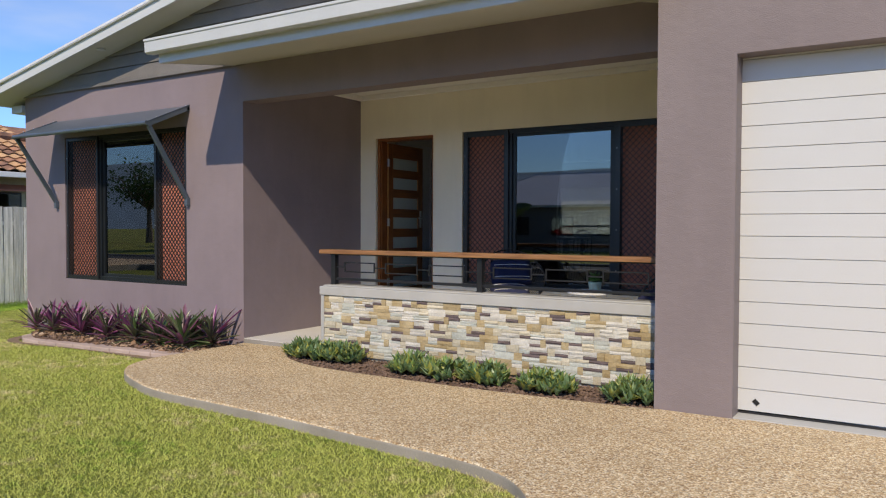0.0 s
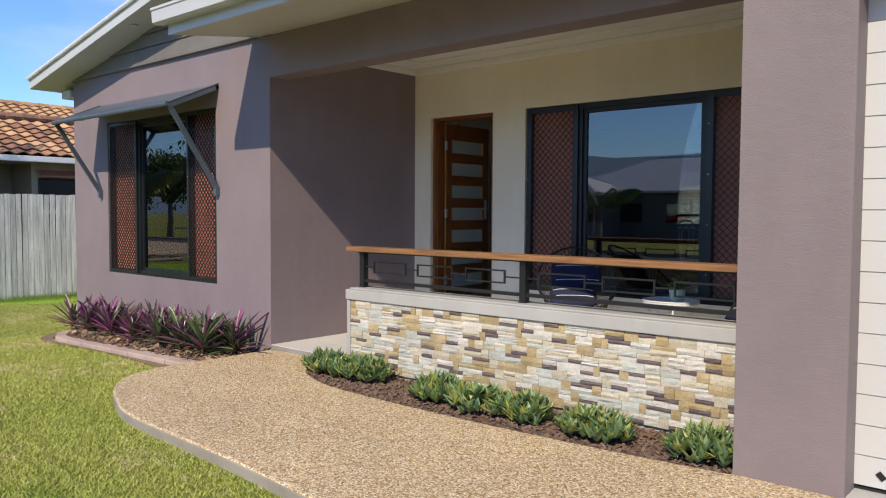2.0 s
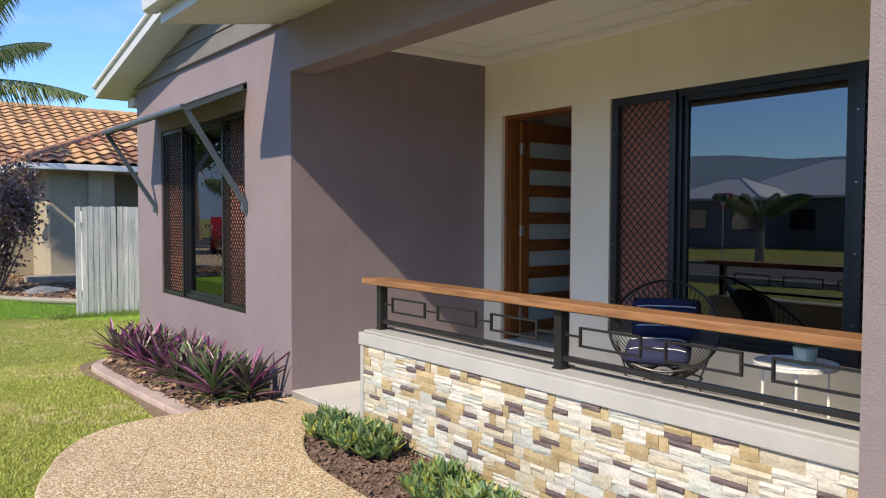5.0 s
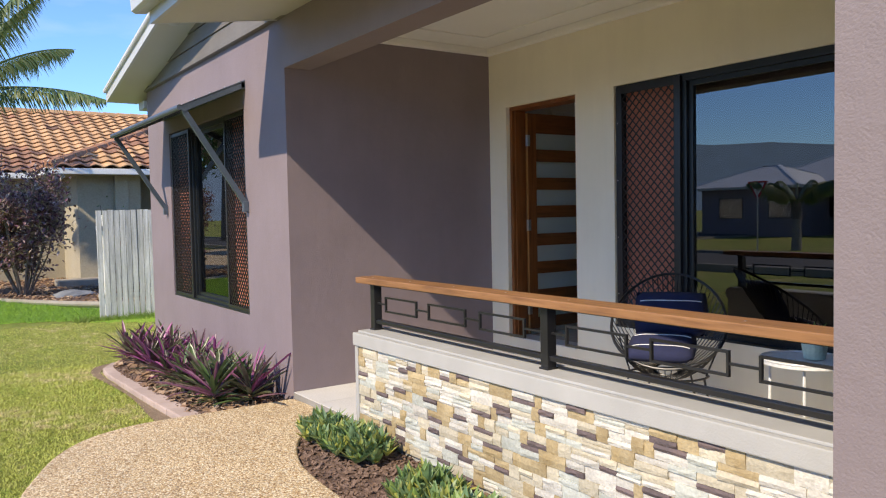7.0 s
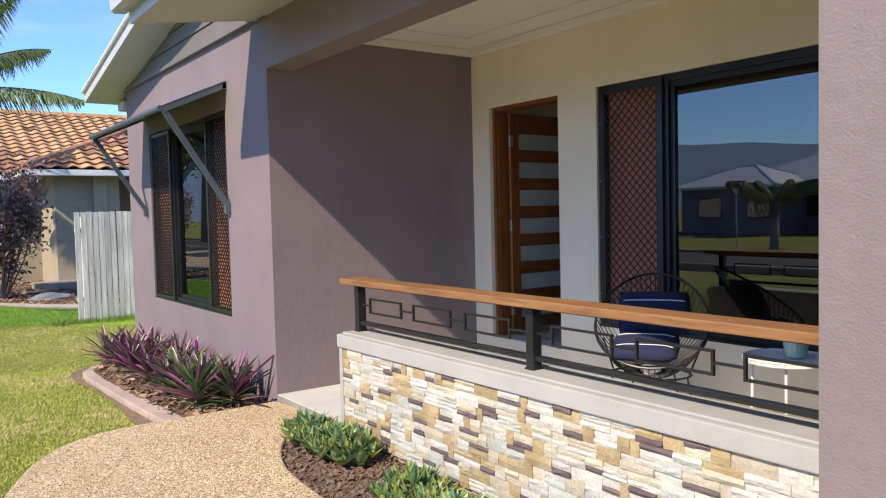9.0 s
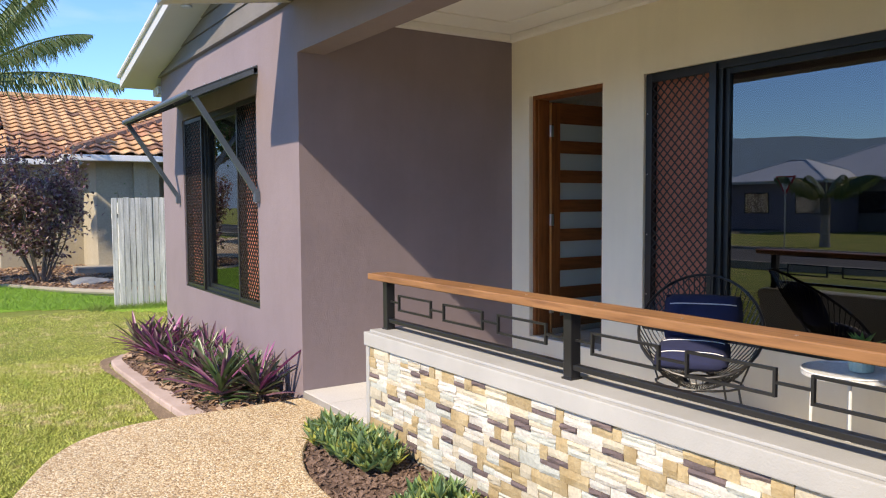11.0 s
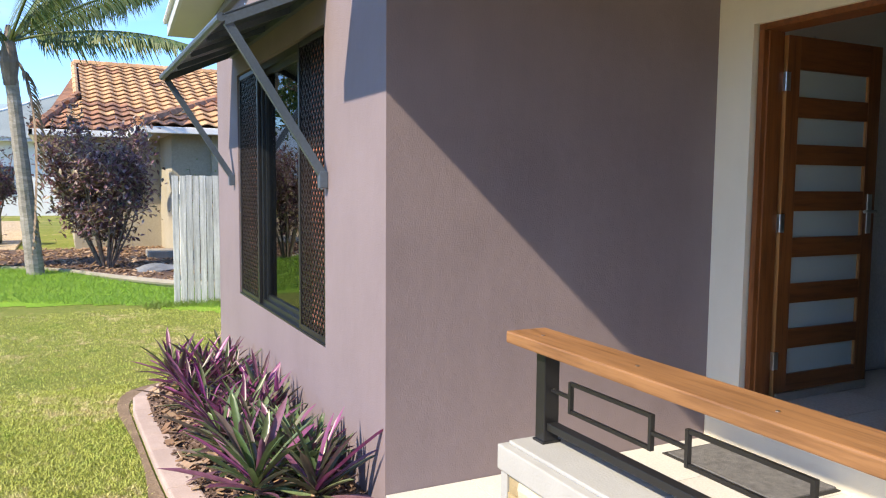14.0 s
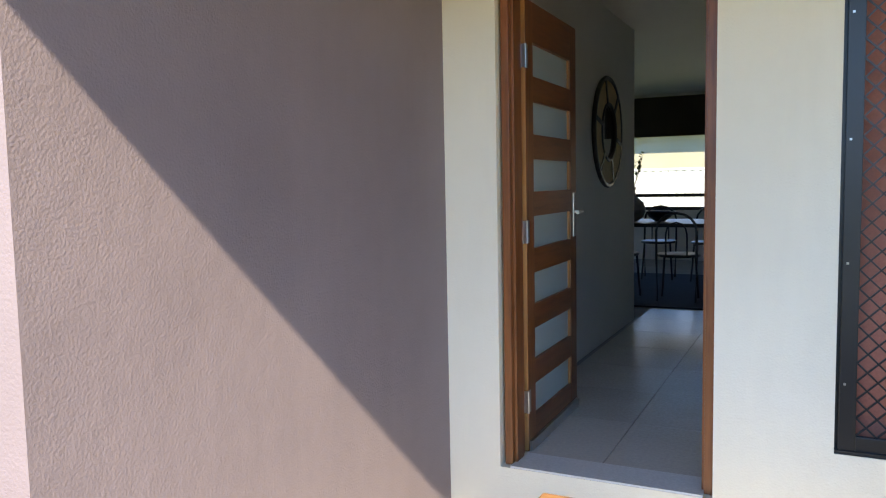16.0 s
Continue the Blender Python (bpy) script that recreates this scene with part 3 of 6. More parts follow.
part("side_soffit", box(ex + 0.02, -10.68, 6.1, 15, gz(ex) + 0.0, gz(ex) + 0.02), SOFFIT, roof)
part("side_gutter", box(-10.97, -10.72, 5.97, 15, 2.47, 2.57, 0.01), TRIM, roof)
vent = thing("soffit_light", (-8.65, 5.78, gz(-8.65) - 0.004), "small round cream light set in the soffit", "light")
part("ring", lathe([(0.045, -0.012), (0.055, -0.004), (0.055, 0.004)], 16), TRIM, vent)

# front eave over the porch
eave = thing("roof_porch", (0, 0, 0), "pale steel roof over the porch with a cream fascia", "roof")
EX0, EX1 = -6.60, -1.9
part("roof_sheet", prism([(EX0 - 0.08, 4.96, 2.74), (EX0 - 0.08, 9.0, 3.35), (EX0 - 0.08, 9.0, 3.32), (EX0 - 0.08, 4.96, 2.71)], (EX1 - EX0 + 0.08, 0, 0)), ROOFING, eave)
part("fascia", box(EX0, EX1, 5.04, 5.07, 2.51, 2.72), TRIM, eave, "cream fascia board")
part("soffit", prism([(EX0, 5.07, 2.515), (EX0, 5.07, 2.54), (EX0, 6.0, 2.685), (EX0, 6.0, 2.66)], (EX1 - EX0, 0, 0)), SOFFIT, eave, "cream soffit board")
part("end_board", prism([(EX0 - 0.02, 5.04, 2.51), (EX0 - 0.02, 6.0, 2.655), (EX0 - 0.02, 6.0, 2.86), (EX0 - 0.02, 5.04, 2.74)], (0.02, 0, 0)), TRIM, eave)
gut = thing("gutter", (0, 0, 0), "cream steel quad gutter along the porch eave", "gutter")
prof = [(5.078, 2.67), (5.078, 2.555), (5.0, 2.545), (4.972, 2.56), (4.965, 2.655), (4.955, 2.662), (4.955, 2.682), (4.985, 2.682), (4.985, 2.66), (4.99, 2.585), (5.06, 2.58), (5.06, 2.67)]
prof = [(y - 0.04, z + 0.04) for y, z in prof]
part("channel", prism([(EX0 - 0.08, y, z) for y, z in prof], (EX1 - EX0 + 0.08, 0, 0)), TRIM, gut)
part("stop_end", prism([(EX0 - 0.086, y, z) for y, z in prof[:7]], (0.006, 0, 0)), TRIM, gut)
# garage roof and rooms closed above and behind
groof = thing("roof_garage", (0, 0, 0), "pale steel gable roof over the garage", "roof")
part("roof_sheet", prism([(-2.1, 5.35, 2.95), (1.3, 5.35, 3.7), (4.7, 5.35, 2.95), (4.7, 5.35, 2.9), (-2.1, 5.35, 2.9)], (0, 8, 0)), ROOFING, groof)
broof = thing("roof_back", (0, 0, 0), "pale steel roof over the back of the house", "roof")
part("roof_sheet", prism([(-10.46, 9.0, 2.62), (-10.46, 9.0, 2.66), (-10.46, 17.2, 2.66), (-10.46, 17.2, 2.62)], (9.16, 0, 0)), ROOFING, broof)

# ---- rooms behind the openings ----
BW = (-7.75, -5.0, 0.75, 2.25)
part("wall_hall", box(-6.72, -6.5, 8.22, 11.78, -0.3, 2.6), INTER, None, "off-white painted hall wall", kind="structure", category="wall")
part("wall_room", box(-9.5, -6.72, 11.56, 11.78, -0.3, 2.5), INTER, None, "off-white painted wall", kind="structure", category="wall")
# added opening, out of view: lets sky light into the dining room
part("wall_room_side", wall_with_holes(1, 11.43, 17.2, -0.3, 2.5, -9.7, -9.5, [(12.2, 16.6, 0.2, 2.3)]), INTER, None, "off-white painted side wall with an added unseen opening", kind="structure", category="wall")
part("wall_back", wall_with_holes(0, -9.5, -1.3, -0.3, 2.5, 17.0, 17.2, [BW]), INTER, None, "off-white painted back wall", kind="structure", category="wall")
part("wall_right", box(-1.55, -1.33, 12.0, 17.2, -0.3, 2.5), INTER, None, "off-white painted wall", kind="structure", category="wall")
part("wall_bedroom", box(-10.46, -6.72, 8.22, 8.4, -0.3, 2.5), INTER, None, "off-white bedroom wall", kind="structure", category="wall")
part("ceiling_bedroom", box(-10.46, -6.72, 6.22, 8.22, 2.5, 2.6), CEILW, None, "white bedroom ceiling", kind="structure", category="ceiling")
part("floor_bedroom", box(-10.46, -6.72, 6.22, 8.22, -0.3, -0.01), FLOOR_TILE, None, "grey bedroom floor", kind="structure", category="floor")


# ---- windows ----
def mesh_screen(x0, x1, z0, z1, y, w=0.062, h=0.060, t=0.0055):
    """Diamond grille of expanded flat strips, clipped to the frame."""
    bm = bmesh.new()
    W, H = x1 - x0, z1 - z0
    k = h / w
    for s in (1, -1):
        c = -H / k if s > 0 else 0
        end = W if s > 0 else W + H / k
        c -= c % w
        while c < end:
            pts = []
            for zz in (0, H):
                pts.append((c + s * zz / k, zz))
            (xa, za), (xb, zb) = pts
            def clip(xa, za, xb, zb):
                for lim in (0, W):
                    for q in (0, 1):
                        X, Z, X2, Z2 = (xa, za, xb, zb) if q == 0 else (xb, zb, xa, za)
                        if (lim == 0 and X < 0 <= X2) or (lim == W and X > W >= X2):
                            f = (lim - X) / (X2 - X)
                            X, Z = lim, Z + (Z2 - Z) * f
                        if q == 0:
                            xa, za = X, Z
                        else:
                            xb, zb = X, Z
                return xa, za, xb, zb
            xa, za, xb, zb = clip(xa, za, xb, zb)
            if 0 <= xa <= W and 0 <= xb <= W and abs(zb - za) > 0.01:
                bar((x0 + xa, y + 0.0012 * s, z0 + za), (x0 + xb, y + 0.0012 * s, z0 + zb), t, 0.009, (0, 1, 0), bm)
            c += w
    return bm


def ring(x0, x1, z0, z1, y0, y1, w, bm=None, b2=0.0):
    b = bm or bmesh.new()
    box(x0, x0 + w, y0, y1, z0, z1, b2, bm=b)
    box(x1 - w, x1, y0, y1, z0, z1, b2, bm=b)
    box(x0 + w, x1 - w, y0 + 0.002, y1, z1 - w, z1, b2, bm=b)
    box(x0 + w, x1 - w, y0 + 0.002, y1, z0, z0 + w, b2, bm=b)
    return b


def window(name, W, y, m0, m1, label, dw, dh, fw=0.035):
    x0, x1, z0, z1 = W
    ob = new(name)
    tagged(ob, label, "window", kind="structure")
    yf = y + 0.03
    part("window_frame", ring(x0, x1, z0, z1, yf, yf + 0.10, 0.05), FRAME, ob)
    for a in (m0, m1):
        part("mullion", box(a - 0.045, a + 0.045, yf + 0.005, yf + 0.1, z0 + 0.05, z1 - 0.05, 0.004), FRAME, ob)
    part("sash_frame", ring(m0 + 0.045, m1 - 0.045, z0 + 0.05, z1 - 0.05, yf + 0.03, yf + 0.07, 0.035), FRAME, ob)
    part("pane", box(m0 + 0.075, m1 - 0.075, yf + 0.048, yf + 0.054, z0 + 0.08, z1 - 0.08), GLASS, ob, "large dark reflecting glass pane")
    for a, b in ((x0 + 0.012, m0 + 0.01), (m1 - 0.01, x1 - 0.012)):
        sc = part("security_screen", ring(a, b, z0 + 0.012, z1 - 0.012, yf - 0.02, yf + 0.004, fw, b2=0.003), BLACK, ob, "black diamond-mesh security screen")
        part("grille", mesh_screen(a + fw, b - fw, z0 + 0.012 + fw, z1 - 0.012 - fw, yf - 0.008, dw, dh, 0.0055), BLACK, sc)
        part("blind", box(a + 0.04, b - 0.04, yf + 0.05, yf + 0.058, z0 + 0.05, z1 - 0.05), RUST, ob, "rust-red blind behind the screen")
        for k in range(4):
            part("screw", box(a + 0.013, a + 0.021, yf - 0.023, yf - 0.02, z0 + 0.25 + 0.43 * k, z0 + 0.258 + 0.43 * k), CHROME, sc)
    part("window_sill", box(x0, x1, y + 0.004, yf, z0 - 0.001, z0 + 0.014), FRAME, ob)
    return ob


window("window_1", W1, 6.0, -9.10, -7.98, "charcoal aluminium window with diamond-mesh screens either side", 0.058, 0.064)
window("window_2", W2, 8.0, -4.385, -3.10, "wide charcoal aluminium porch window with diamond-mesh screens", 0.066, 0.066, 0.055)
# added dark sheets, hidden by the blinds, close off the room behind
part("backing", box(W1[0], -9.15, 6.14, 6.16, W1[2], W1[3]), BLIND, None, "dark sheet added behind the window screens", kind="structure", category="lining")
part("backing", box(-7.93, W1[1], 6.14, 6.16, W1[2], W1[3]), BLIND, None, "dark sheet added behind the window screens", kind="structure", category="lining")
part("backing", box(W2[0], -4.37, 8.14, 8.16, W2[2], W2[3]), BLIND, None, "dark sheet added behind the window screens", kind="structure", category="lining")
part("backing", box(-3.07, W2[1], 8.14, 8.16, W2[2], W2[3]), BLIND, None, "dark sheet added behind the window screens", kind="structure", category="lining")

bw = tagged(new("window_3"), "large back window with a dark roller blind half down", "window", kind="structure")
part("window_frame", ring(*BW, 17.03, 17.1, 0.05), FRAME, bw)
part("mullion", box(-6.4, -6.34, 17.035, 17.09, 0.8, 2.2), FRAME, bw)
part("transom", box(-7.70, -5.05, 17.036, 17.085, 0.95, 1.0), FRAME, bw)
part("pane", box(-7.70, -5.05, 17.06, 17.066, 0.8, 2.2), CLEAR, bw).visible_shadow = False
part("roller_blind", box(-7.85, -4.9, 16.93, 16.945, 1.86, 2.45), BLIND, bw, "dark roller blind")

# ---- awning ----
aw = thing("window_awning", (0, 0, 0), "blue-grey folded steel awning on two struts over the bedroom window", "awning")
AX0, AX1, AY, AZ, BZ = -9.945, -7.345, 5.44, 2.05, 2.295
sl = (BZ - AZ) / (6.0 - AY)
az = lambda y: AZ + sl * (y - AY)
part("sheet", prism([(AX0, AY, AZ), (AX0, 5.995, az(5.995)), (AX0, 5.995, az(5.995) - 0.006), (AX0, AY, AZ - 0.006)], (AX1 - AX0, 0, 0)), AWNING, aw)
part("front_roll", tube([(AX0, AY - 0.004, AZ - 0.012), (AX1, AY - 0.004, AZ - 0.012)], 0.024, 10), AWNING, aw)
for x in (AX0, AX1 - 0.012):
    part("side_flashing", prism([(x, AY + 0.015, az(AY) + 0.012), (x, 5.995, az(5.995) + 0.012), (x, 5.995, az(5.995) - 0.05), (x, AY + 0.015, az(AY) - 0.05)], (0.012, 0, 0)), AWNING, aw)
    for k in range(4):
        yy = AY + 0.12 + 0.13 * k
        part("screw", lathe([(0.007, -0.001), (0.007, 0.004), (0.003, 0.007)], 8, at=(x + 0.006, yy, az(yy) + 0.012)), CHROME, aw)
for k in range(1, 4):
    x = AX0 + (AX1 - AX0) * k / 4
    part("rafter", bar((x, AY + 0.03, az(AY + 0.03) - 0.03), (x, 5.99, az(5.99) - 0.03), 0.03, 0.035), AWNING, aw)
part("wall_plate", box(AX0, AX1, 5.965, 5.998, az(5.98) - 0.055, az(5.98) - 0.008), AWNING, aw)
for x in (AX0 + 0.02, AX1 - 0.02):
    st = part("strut", bar((x, AY + 0.03, AZ - 0.03), (x, 5.975, 1.24), 0.045, 0.03, (1, 0, 0)), AWNING, aw, "flat steel strut")
    part("bracket", box(x - 0.022, x + 0.022, 5.95, 5.998, 1.17, 1.26, 0.004), AWNING, st)
    part("bolt", lathe([(0.010, -0.002), (0.010, 0.003), (0.005, 0.008)], 8, at=(x, 5.97, 1.165)), CHROME, st)

# ---- garage door ----
gd = tagged(new("door_2"), "off-white sectional garage door with fine horizontal grooves", "garage door", kind="structure")
gz0, gz1 = -0.278, 2.194
nrow = 17
ph = (gz1 - gz0) / nrow
for k in range(nrow):
    z = gz0 + ph * k
    part("panel", prism([(-1.42, 5.60, z + 0.0035), (-1.42, 5.611, z), (-1.42, 5.65, z), (-1.42, 5.65, z + ph), (-1.42, 5.611, z + ph), (-1.42, 5.60, z + ph - 0.0025)], (5.35, 0, 0)), GARAGE, gd)
part("bottom_seal", box(-1.40, 3.9, 5.606, 5.65, -0.300, -0.285), BLACK, gd)
bd = part("maker_plate", box(-0.02, 0.02, -0.003, 0.0, -0.02, 0.02), FRAME, gd, "small dark diamond plate")
bd.matrix_basis = pose(-1.255, 5.597, -0.215, 0, 45, 0) @ Matrix.Diagonal((1, 1, 0.7, 1))
part("garage_sill", box(-1.37, 3.9, 5.45, 5.72, -0.5, -0.298, 0.004), COPING, None, "pale concrete sill under the garage door", kind="structure", category="sill")

# ---- front door ----
door = tagged(new("door_1"), "timber front door standing open, seven frosted glass strips", "door", kind="structure")
fr = bmesh.new()
x0, x1 = DO[0] + 0.012, DO[1] - 0.002
for a, b in ((x0, x0 + 0.034), (x1 - 0.034, x1)):
    box(a, b, 8.03, 8.185, -0.002, 2.025, 0.003, bm=fr)
part("door_frame", fr, DOORWOOD, door, "dark red-brown timber frame")
part("door_head", box(x0, x1, 8.03, 8.185, 2.025, 2.057, 0.003), DOORRAIL, door)
part("door_stop", box(x0 + 0.034, x0 + 0.046, 8.06, 8.14, 0.0, 2.025, 0.002), DOORWOOD, door)
part("door_stop", box(x1 - 0.046, x1 - 0.034, 8.06, 8.14, 0.0, 2.025, 0.002), DOORWOOD, door)
part("door_sill", box(x0 + 0.034, x1 - 0.034, 8.002, 8.19, -0.03, 0.004), TILE, door)
leaf = new("door_leaf")
leaf.parent = door
leaf.matrix_basis = pose(-6.200, 8.2, 0, 0, 0, 0.5)
tagged(leaf, "open timber leaf with frosted strips")
LT, LW, LH = 0.04, 0.79, 2.012
part("stile", box(-LT, 0, 0, 0.10, 0.004, LH, 0.003), DOORWOOD, leaf)
part("stile", box(-LT, 0, LW - 0.105, LW, 0.004, LH, 0.003), DOORWOOD, leaf)
part("stile_edge", box(-LT + 0.001, -0.001, -0.003, 0.0005, 0.010, LH - 0.002), DOOREDGE, leaf, "paler hinge edge")
part("rail", box(-LT + 0.001, -0.001, 0.10, LW - 0.105, 0.004, 0.15), DOORRAIL, leaf)
part("rail", box(-LT + 0.001, -0.001, 0.10, LW - 0.105, 1.835, LH), DOORRAIL, leaf)
gl = 0.146
gap = (1.835 - gl - 0.15) / 6
for k in range(7):
    z = 0.15 + gap * k
    if k < 6:
        part("rail", box(-LT + 0.001, -0.001, 0.10, LW - 0.105, z + gl, z + gap), DOORRAIL, leaf)
    part("glass_strip", box(-LT / 2 - 0.003, -LT / 2 + 0.003, 0.095, LW - 0.10, z - 0.003, z + gl + 0.003), FROST, leaf, "frosted glass strip")
    part("bead", box(-LT + 0.006, -0.006, LW - 0.112, LW - 0.1045, z, z + gl), DOOREDGE, leaf)
part("weather_strip", box(-LT - 0.012, 0.012, 0.01, LW - 0.01, 0.004, 0.05, 0.003), CHROME, leaf, "metal weather strip")
hd = part("handle_plate", box(0.0, 0.008, LW - 0.075, LW - 0.035, 0.93, 1.16, 0.003), CHROME, leaf, "satin metal lock plate")
part("lever", tube([(0.008, LW - 0.055, 1.06), (0.05, LW - 0.055, 1.06), (0.055, LW - 0.17, 1.06)], 0.009, 8), CHROME, hd)
part("lever_inner", tube([(-LT, LW - 0.055, 1.06), (-LT - 0.05, LW - 0.055, 1.06), (-LT - 0.055, LW - 0.17, 1.06)], 0.009, 8), CHROME, hd)
for z in (0.235, 1.0, 1.765):
    h = new("hinge")
    h.parent = leaf
    h.matrix_basis = pose(0.003, -0.012, z)
    part("knuckle", lathe([(0.007, -0.05), (0.007, 0.05)], 10), CHROME, h)
    part("hinge_leaf", box(-0.002, 0.001, 0.005, 0.035, -0.05, 0.05), CHROME, h)
    part("hinge_leaf", box(-0.030, 0.0, -0.004, 0.0, -0.05, 0.05), CHROME, h)
jamb = tagged(new("door_4"), "white painted internal door frame in the hall", "door", kind="structure")
part("door_frame", ring(-0.46, 0.46, -0.2, 2.1, -0.02, 0.0, 0.07), WHITE, jamb)
part("door_panel", box(-0.38, 0.38, -0.008, -0.001, 0.0, 2.03), WHITE, jamb)
jamb.matrix_basis = pose(-6.499, 9.22, 0, 0, 0, 90)


# ---- porch wall, coping and railing ----
WX0, WX1 = -5.365, -1.885
part("wall_low", box(WX0, WX1, 5.985, 6.2, -0.5, 0.269), COPING, None, "white rendered low porch wall faced with stone", kind="structure", category="wall")
part("wall_low_end", box(WX0 - 0.004, WX0 + 0.035, 5.952, 5.984, -0.5, 0.267, 0.004), COPING, None, "white rendered end strip of the low wall", kind="structure", category="wall")
cop = bmesh.new()
box(WX0 - 0.012, WX1, 5.942, 6.215, 0.270, 0.354, 0.006, bm=cop)
box(WX0 + 0.012, WX1, 5.972, 6.20, 0.3545, 0.368, 0.004, bm=cop)
part("coping", cop, COPING, None, "white rendered coping on the low stone wall", kind="structure", category="coping")

rail = thing("balustrade", (-5.3, 6.08, 0.368), "black steel balustrade with rectangle fretwork under an oiled timber handrail", "railing")
RZ = 0.368


def L(b):
    bmesh.ops.translate(b, verts=b.verts, vec=(5.3, -6.08, -RZ))
    return b


hr = bmesh.new()
box(-5.442, -1.905, 6.008, 6.165, 0.672, 0.712, 0.006, bm=hr)
part("handrail", L(hr), RAILWOOD, rail, "oiled orange-brown timber handrail")
for x in (-5.322, -3.655, -1.955):
    po = part("post", L(box(x, x + 0.052, 6.052, 6.109, RZ, 0.663, 0.004)), BLACK, rail)
    part("foot_plate", L(box(x - 0.004, x + 0.056, 6.046, 6.115, RZ, RZ + 0.008)), BLACK, po)
    part("cap_plate", L(box(x - 0.004, x + 0.056, 6.046, 6.115, 0.663, 0.672)), BLACK, po)
for a in (-5.270, -3.603):
    b0 = a + (1.615 if a < -5 else 1.648)
    part("bottom_rail", L(box(a, b0, 6.062, 6.100, 0.412, 0.437, 0.003)), BLACK, rail)
    part("top_flat", L(box(a, b0, 6.062, 6.100, 0.660, 0.6718)), BLACK, rail)
    x = a
    zc = 0.543
    for k in range(3):
        part("link", L(box(x, x + (0.096 if k == 0 else 0.125), 6.075, 6.087, zc - 0.005, zc + 0.005)), BLACK, rail)
        x += 0.096 if k == 0 else 0.125
        part("fret", L(ring(x, x + 0.375, zc - 0.05, zc + 0.05, 6.074, 6.088, 0.011)), BLACK, rail)
        x += 0.375
    part("link", L(box(x, b0, 6.075, 6.087, zc - 0.005, zc + 0.005)), BLACK, rail)
    for xx in (a + 0.008, b0 - 0.008):
        for z in (0.425, 0.543):
            part("bolt", L(lathe([(0.006, 0.0), (0.006, 0.004), (0.003, 0.006)], 6, at=(xx, 6.062 + 0.02, z))), CHROME, rail)
for k in range(8):
    part("rail_screw", L(lathe([(0.006, 0.0), (0.006, 0.0015), (0.002, 0.002)], 8, at=(-5.32 + 0.46 * k, 6.075, 0.7125))), CHROME, rail)

# ---- stone facing ----
random.seed(11)
stone_wall = tagged(new("wall_stone"), "split stone facing in white, cream, sand and plum courses", "stone wall", kind="structure")
extra = {}
stones_made = 0


def stone_mesh(w, h, d, seed):
    r = random.Random(seed)
    bm = bmesh.new()
    g = 0.0006
    nx = 3 if w > 0.1 else 2
    front = [[(g + (w - 2 * g) * i / nx, -d * r.uniform(0.75, 1.1) if 0 < i < nx or True else 0, z) for i in range(nx + 1)] for z in (g, h * 0.5, h - g)]
    for j in (0, 2):
        front[j] = [(x, y * 0.8, z + r.uniform(-0.0012, 0.0012)) for x, y, z in front[j]]
    V = [[bm.verts.new(p) for p in row] for row in front]
    B = [[bm.verts.new((p[0], 0.012, p[2])) for p in row] for row in (front[0], front[2])]
    for j in range(2):
        for i in range(nx):
            bm.faces.new((V[j][i], V[j][i + 1], V[j + 1][i + 1], V[j + 1][i]))
    for i in range(nx):
        bm.faces.new((B[0][i], B[0][i + 1], V[0][i + 1], V[0][i]))
        bm.faces.new((V[2][i], V[2][i + 1], B[1][i + 1], B[1][i]))
    for i in (0, nx):
        bm.faces.new((B[0][i], V[0][i], V[1][i], V[2][i], B[1][i]))
    return bm


ROWS_N = 9
rh = 0.57 / ROWS_N
jobs = []
for row in range(ROWS_N):
    z = 0.267 - rh * (row + 1)
    x = WX0 + 0.036
    since = 2
    while x < WX1 - 0.03:
        q = random.random()
        light = random.choices((0, 1, 2, 3), (40, 30, 12, 24))[0]
        since += 1
        if q < 0.36 and since > 1:
            w, parts, since = random.choice((0.10, 0.115, 0.135, 0.16)), [(0.40, 4), (0.60, light)], 0
        elif q < 0.52:
            w, parts = random.choice((0.05, 0.065, 0.08)), [(1.0, random.choice((2, 2, 1, 2)))]
        elif q < 0.66:
            w, parts = random.choice((0.12, 0.15, 0.18)), [(1.0, random.choice((0, 3, 2, 1, 2)))]
        elif q < 0.96:
            w, parts = random.choice((0.10, 0.13, 0.17)), [(0.45, light), (0.55, random.choice((0, 1, 3)))]
        else:
            w, parts = random.choice((0.13, 0.17)), [(0.30, random.choice((0, 3))), (0.34, light), (0.36, random.choice((0, 1)))]
        w = min(w, WX1 - x)
        if WX1 - x - w < 0.05:
            w = WX1 - x
        if random.random() < 0.5:
            parts = parts[::-1]
        zz = z
        for f, kind in parts:
            jobs.append((x, zz, w, rh * f, kind))
            zz += rh * f
        x += w
jobs.sort(key=lambda j: (j[1] < -0.18, j[3] < 0.022, j[0]))
bank = {}
loose = [[], []]
for i, (x, z, w, h, kind) in enumerate(jobs):
    d = random.choice((0.010, 0.013, 0.016, 0.020)) + (0.003 if kind == 4 else 0)
    if i < 300:
        key = (round(w, 3), round(h, 3), round(d, 3), kind, i % 2)
        if key not in bank:
            bank[key] = mesh_of(stone_mesh(w, h, d, i), "stone", STONES[kind])
        ob = new("stone", bank[key])
        ob.parent = stone_wall
        ob.location = (x, 5.972, z)
    else:
        extra.setdefault(kind, []).append((x, z, w, h, d, i))
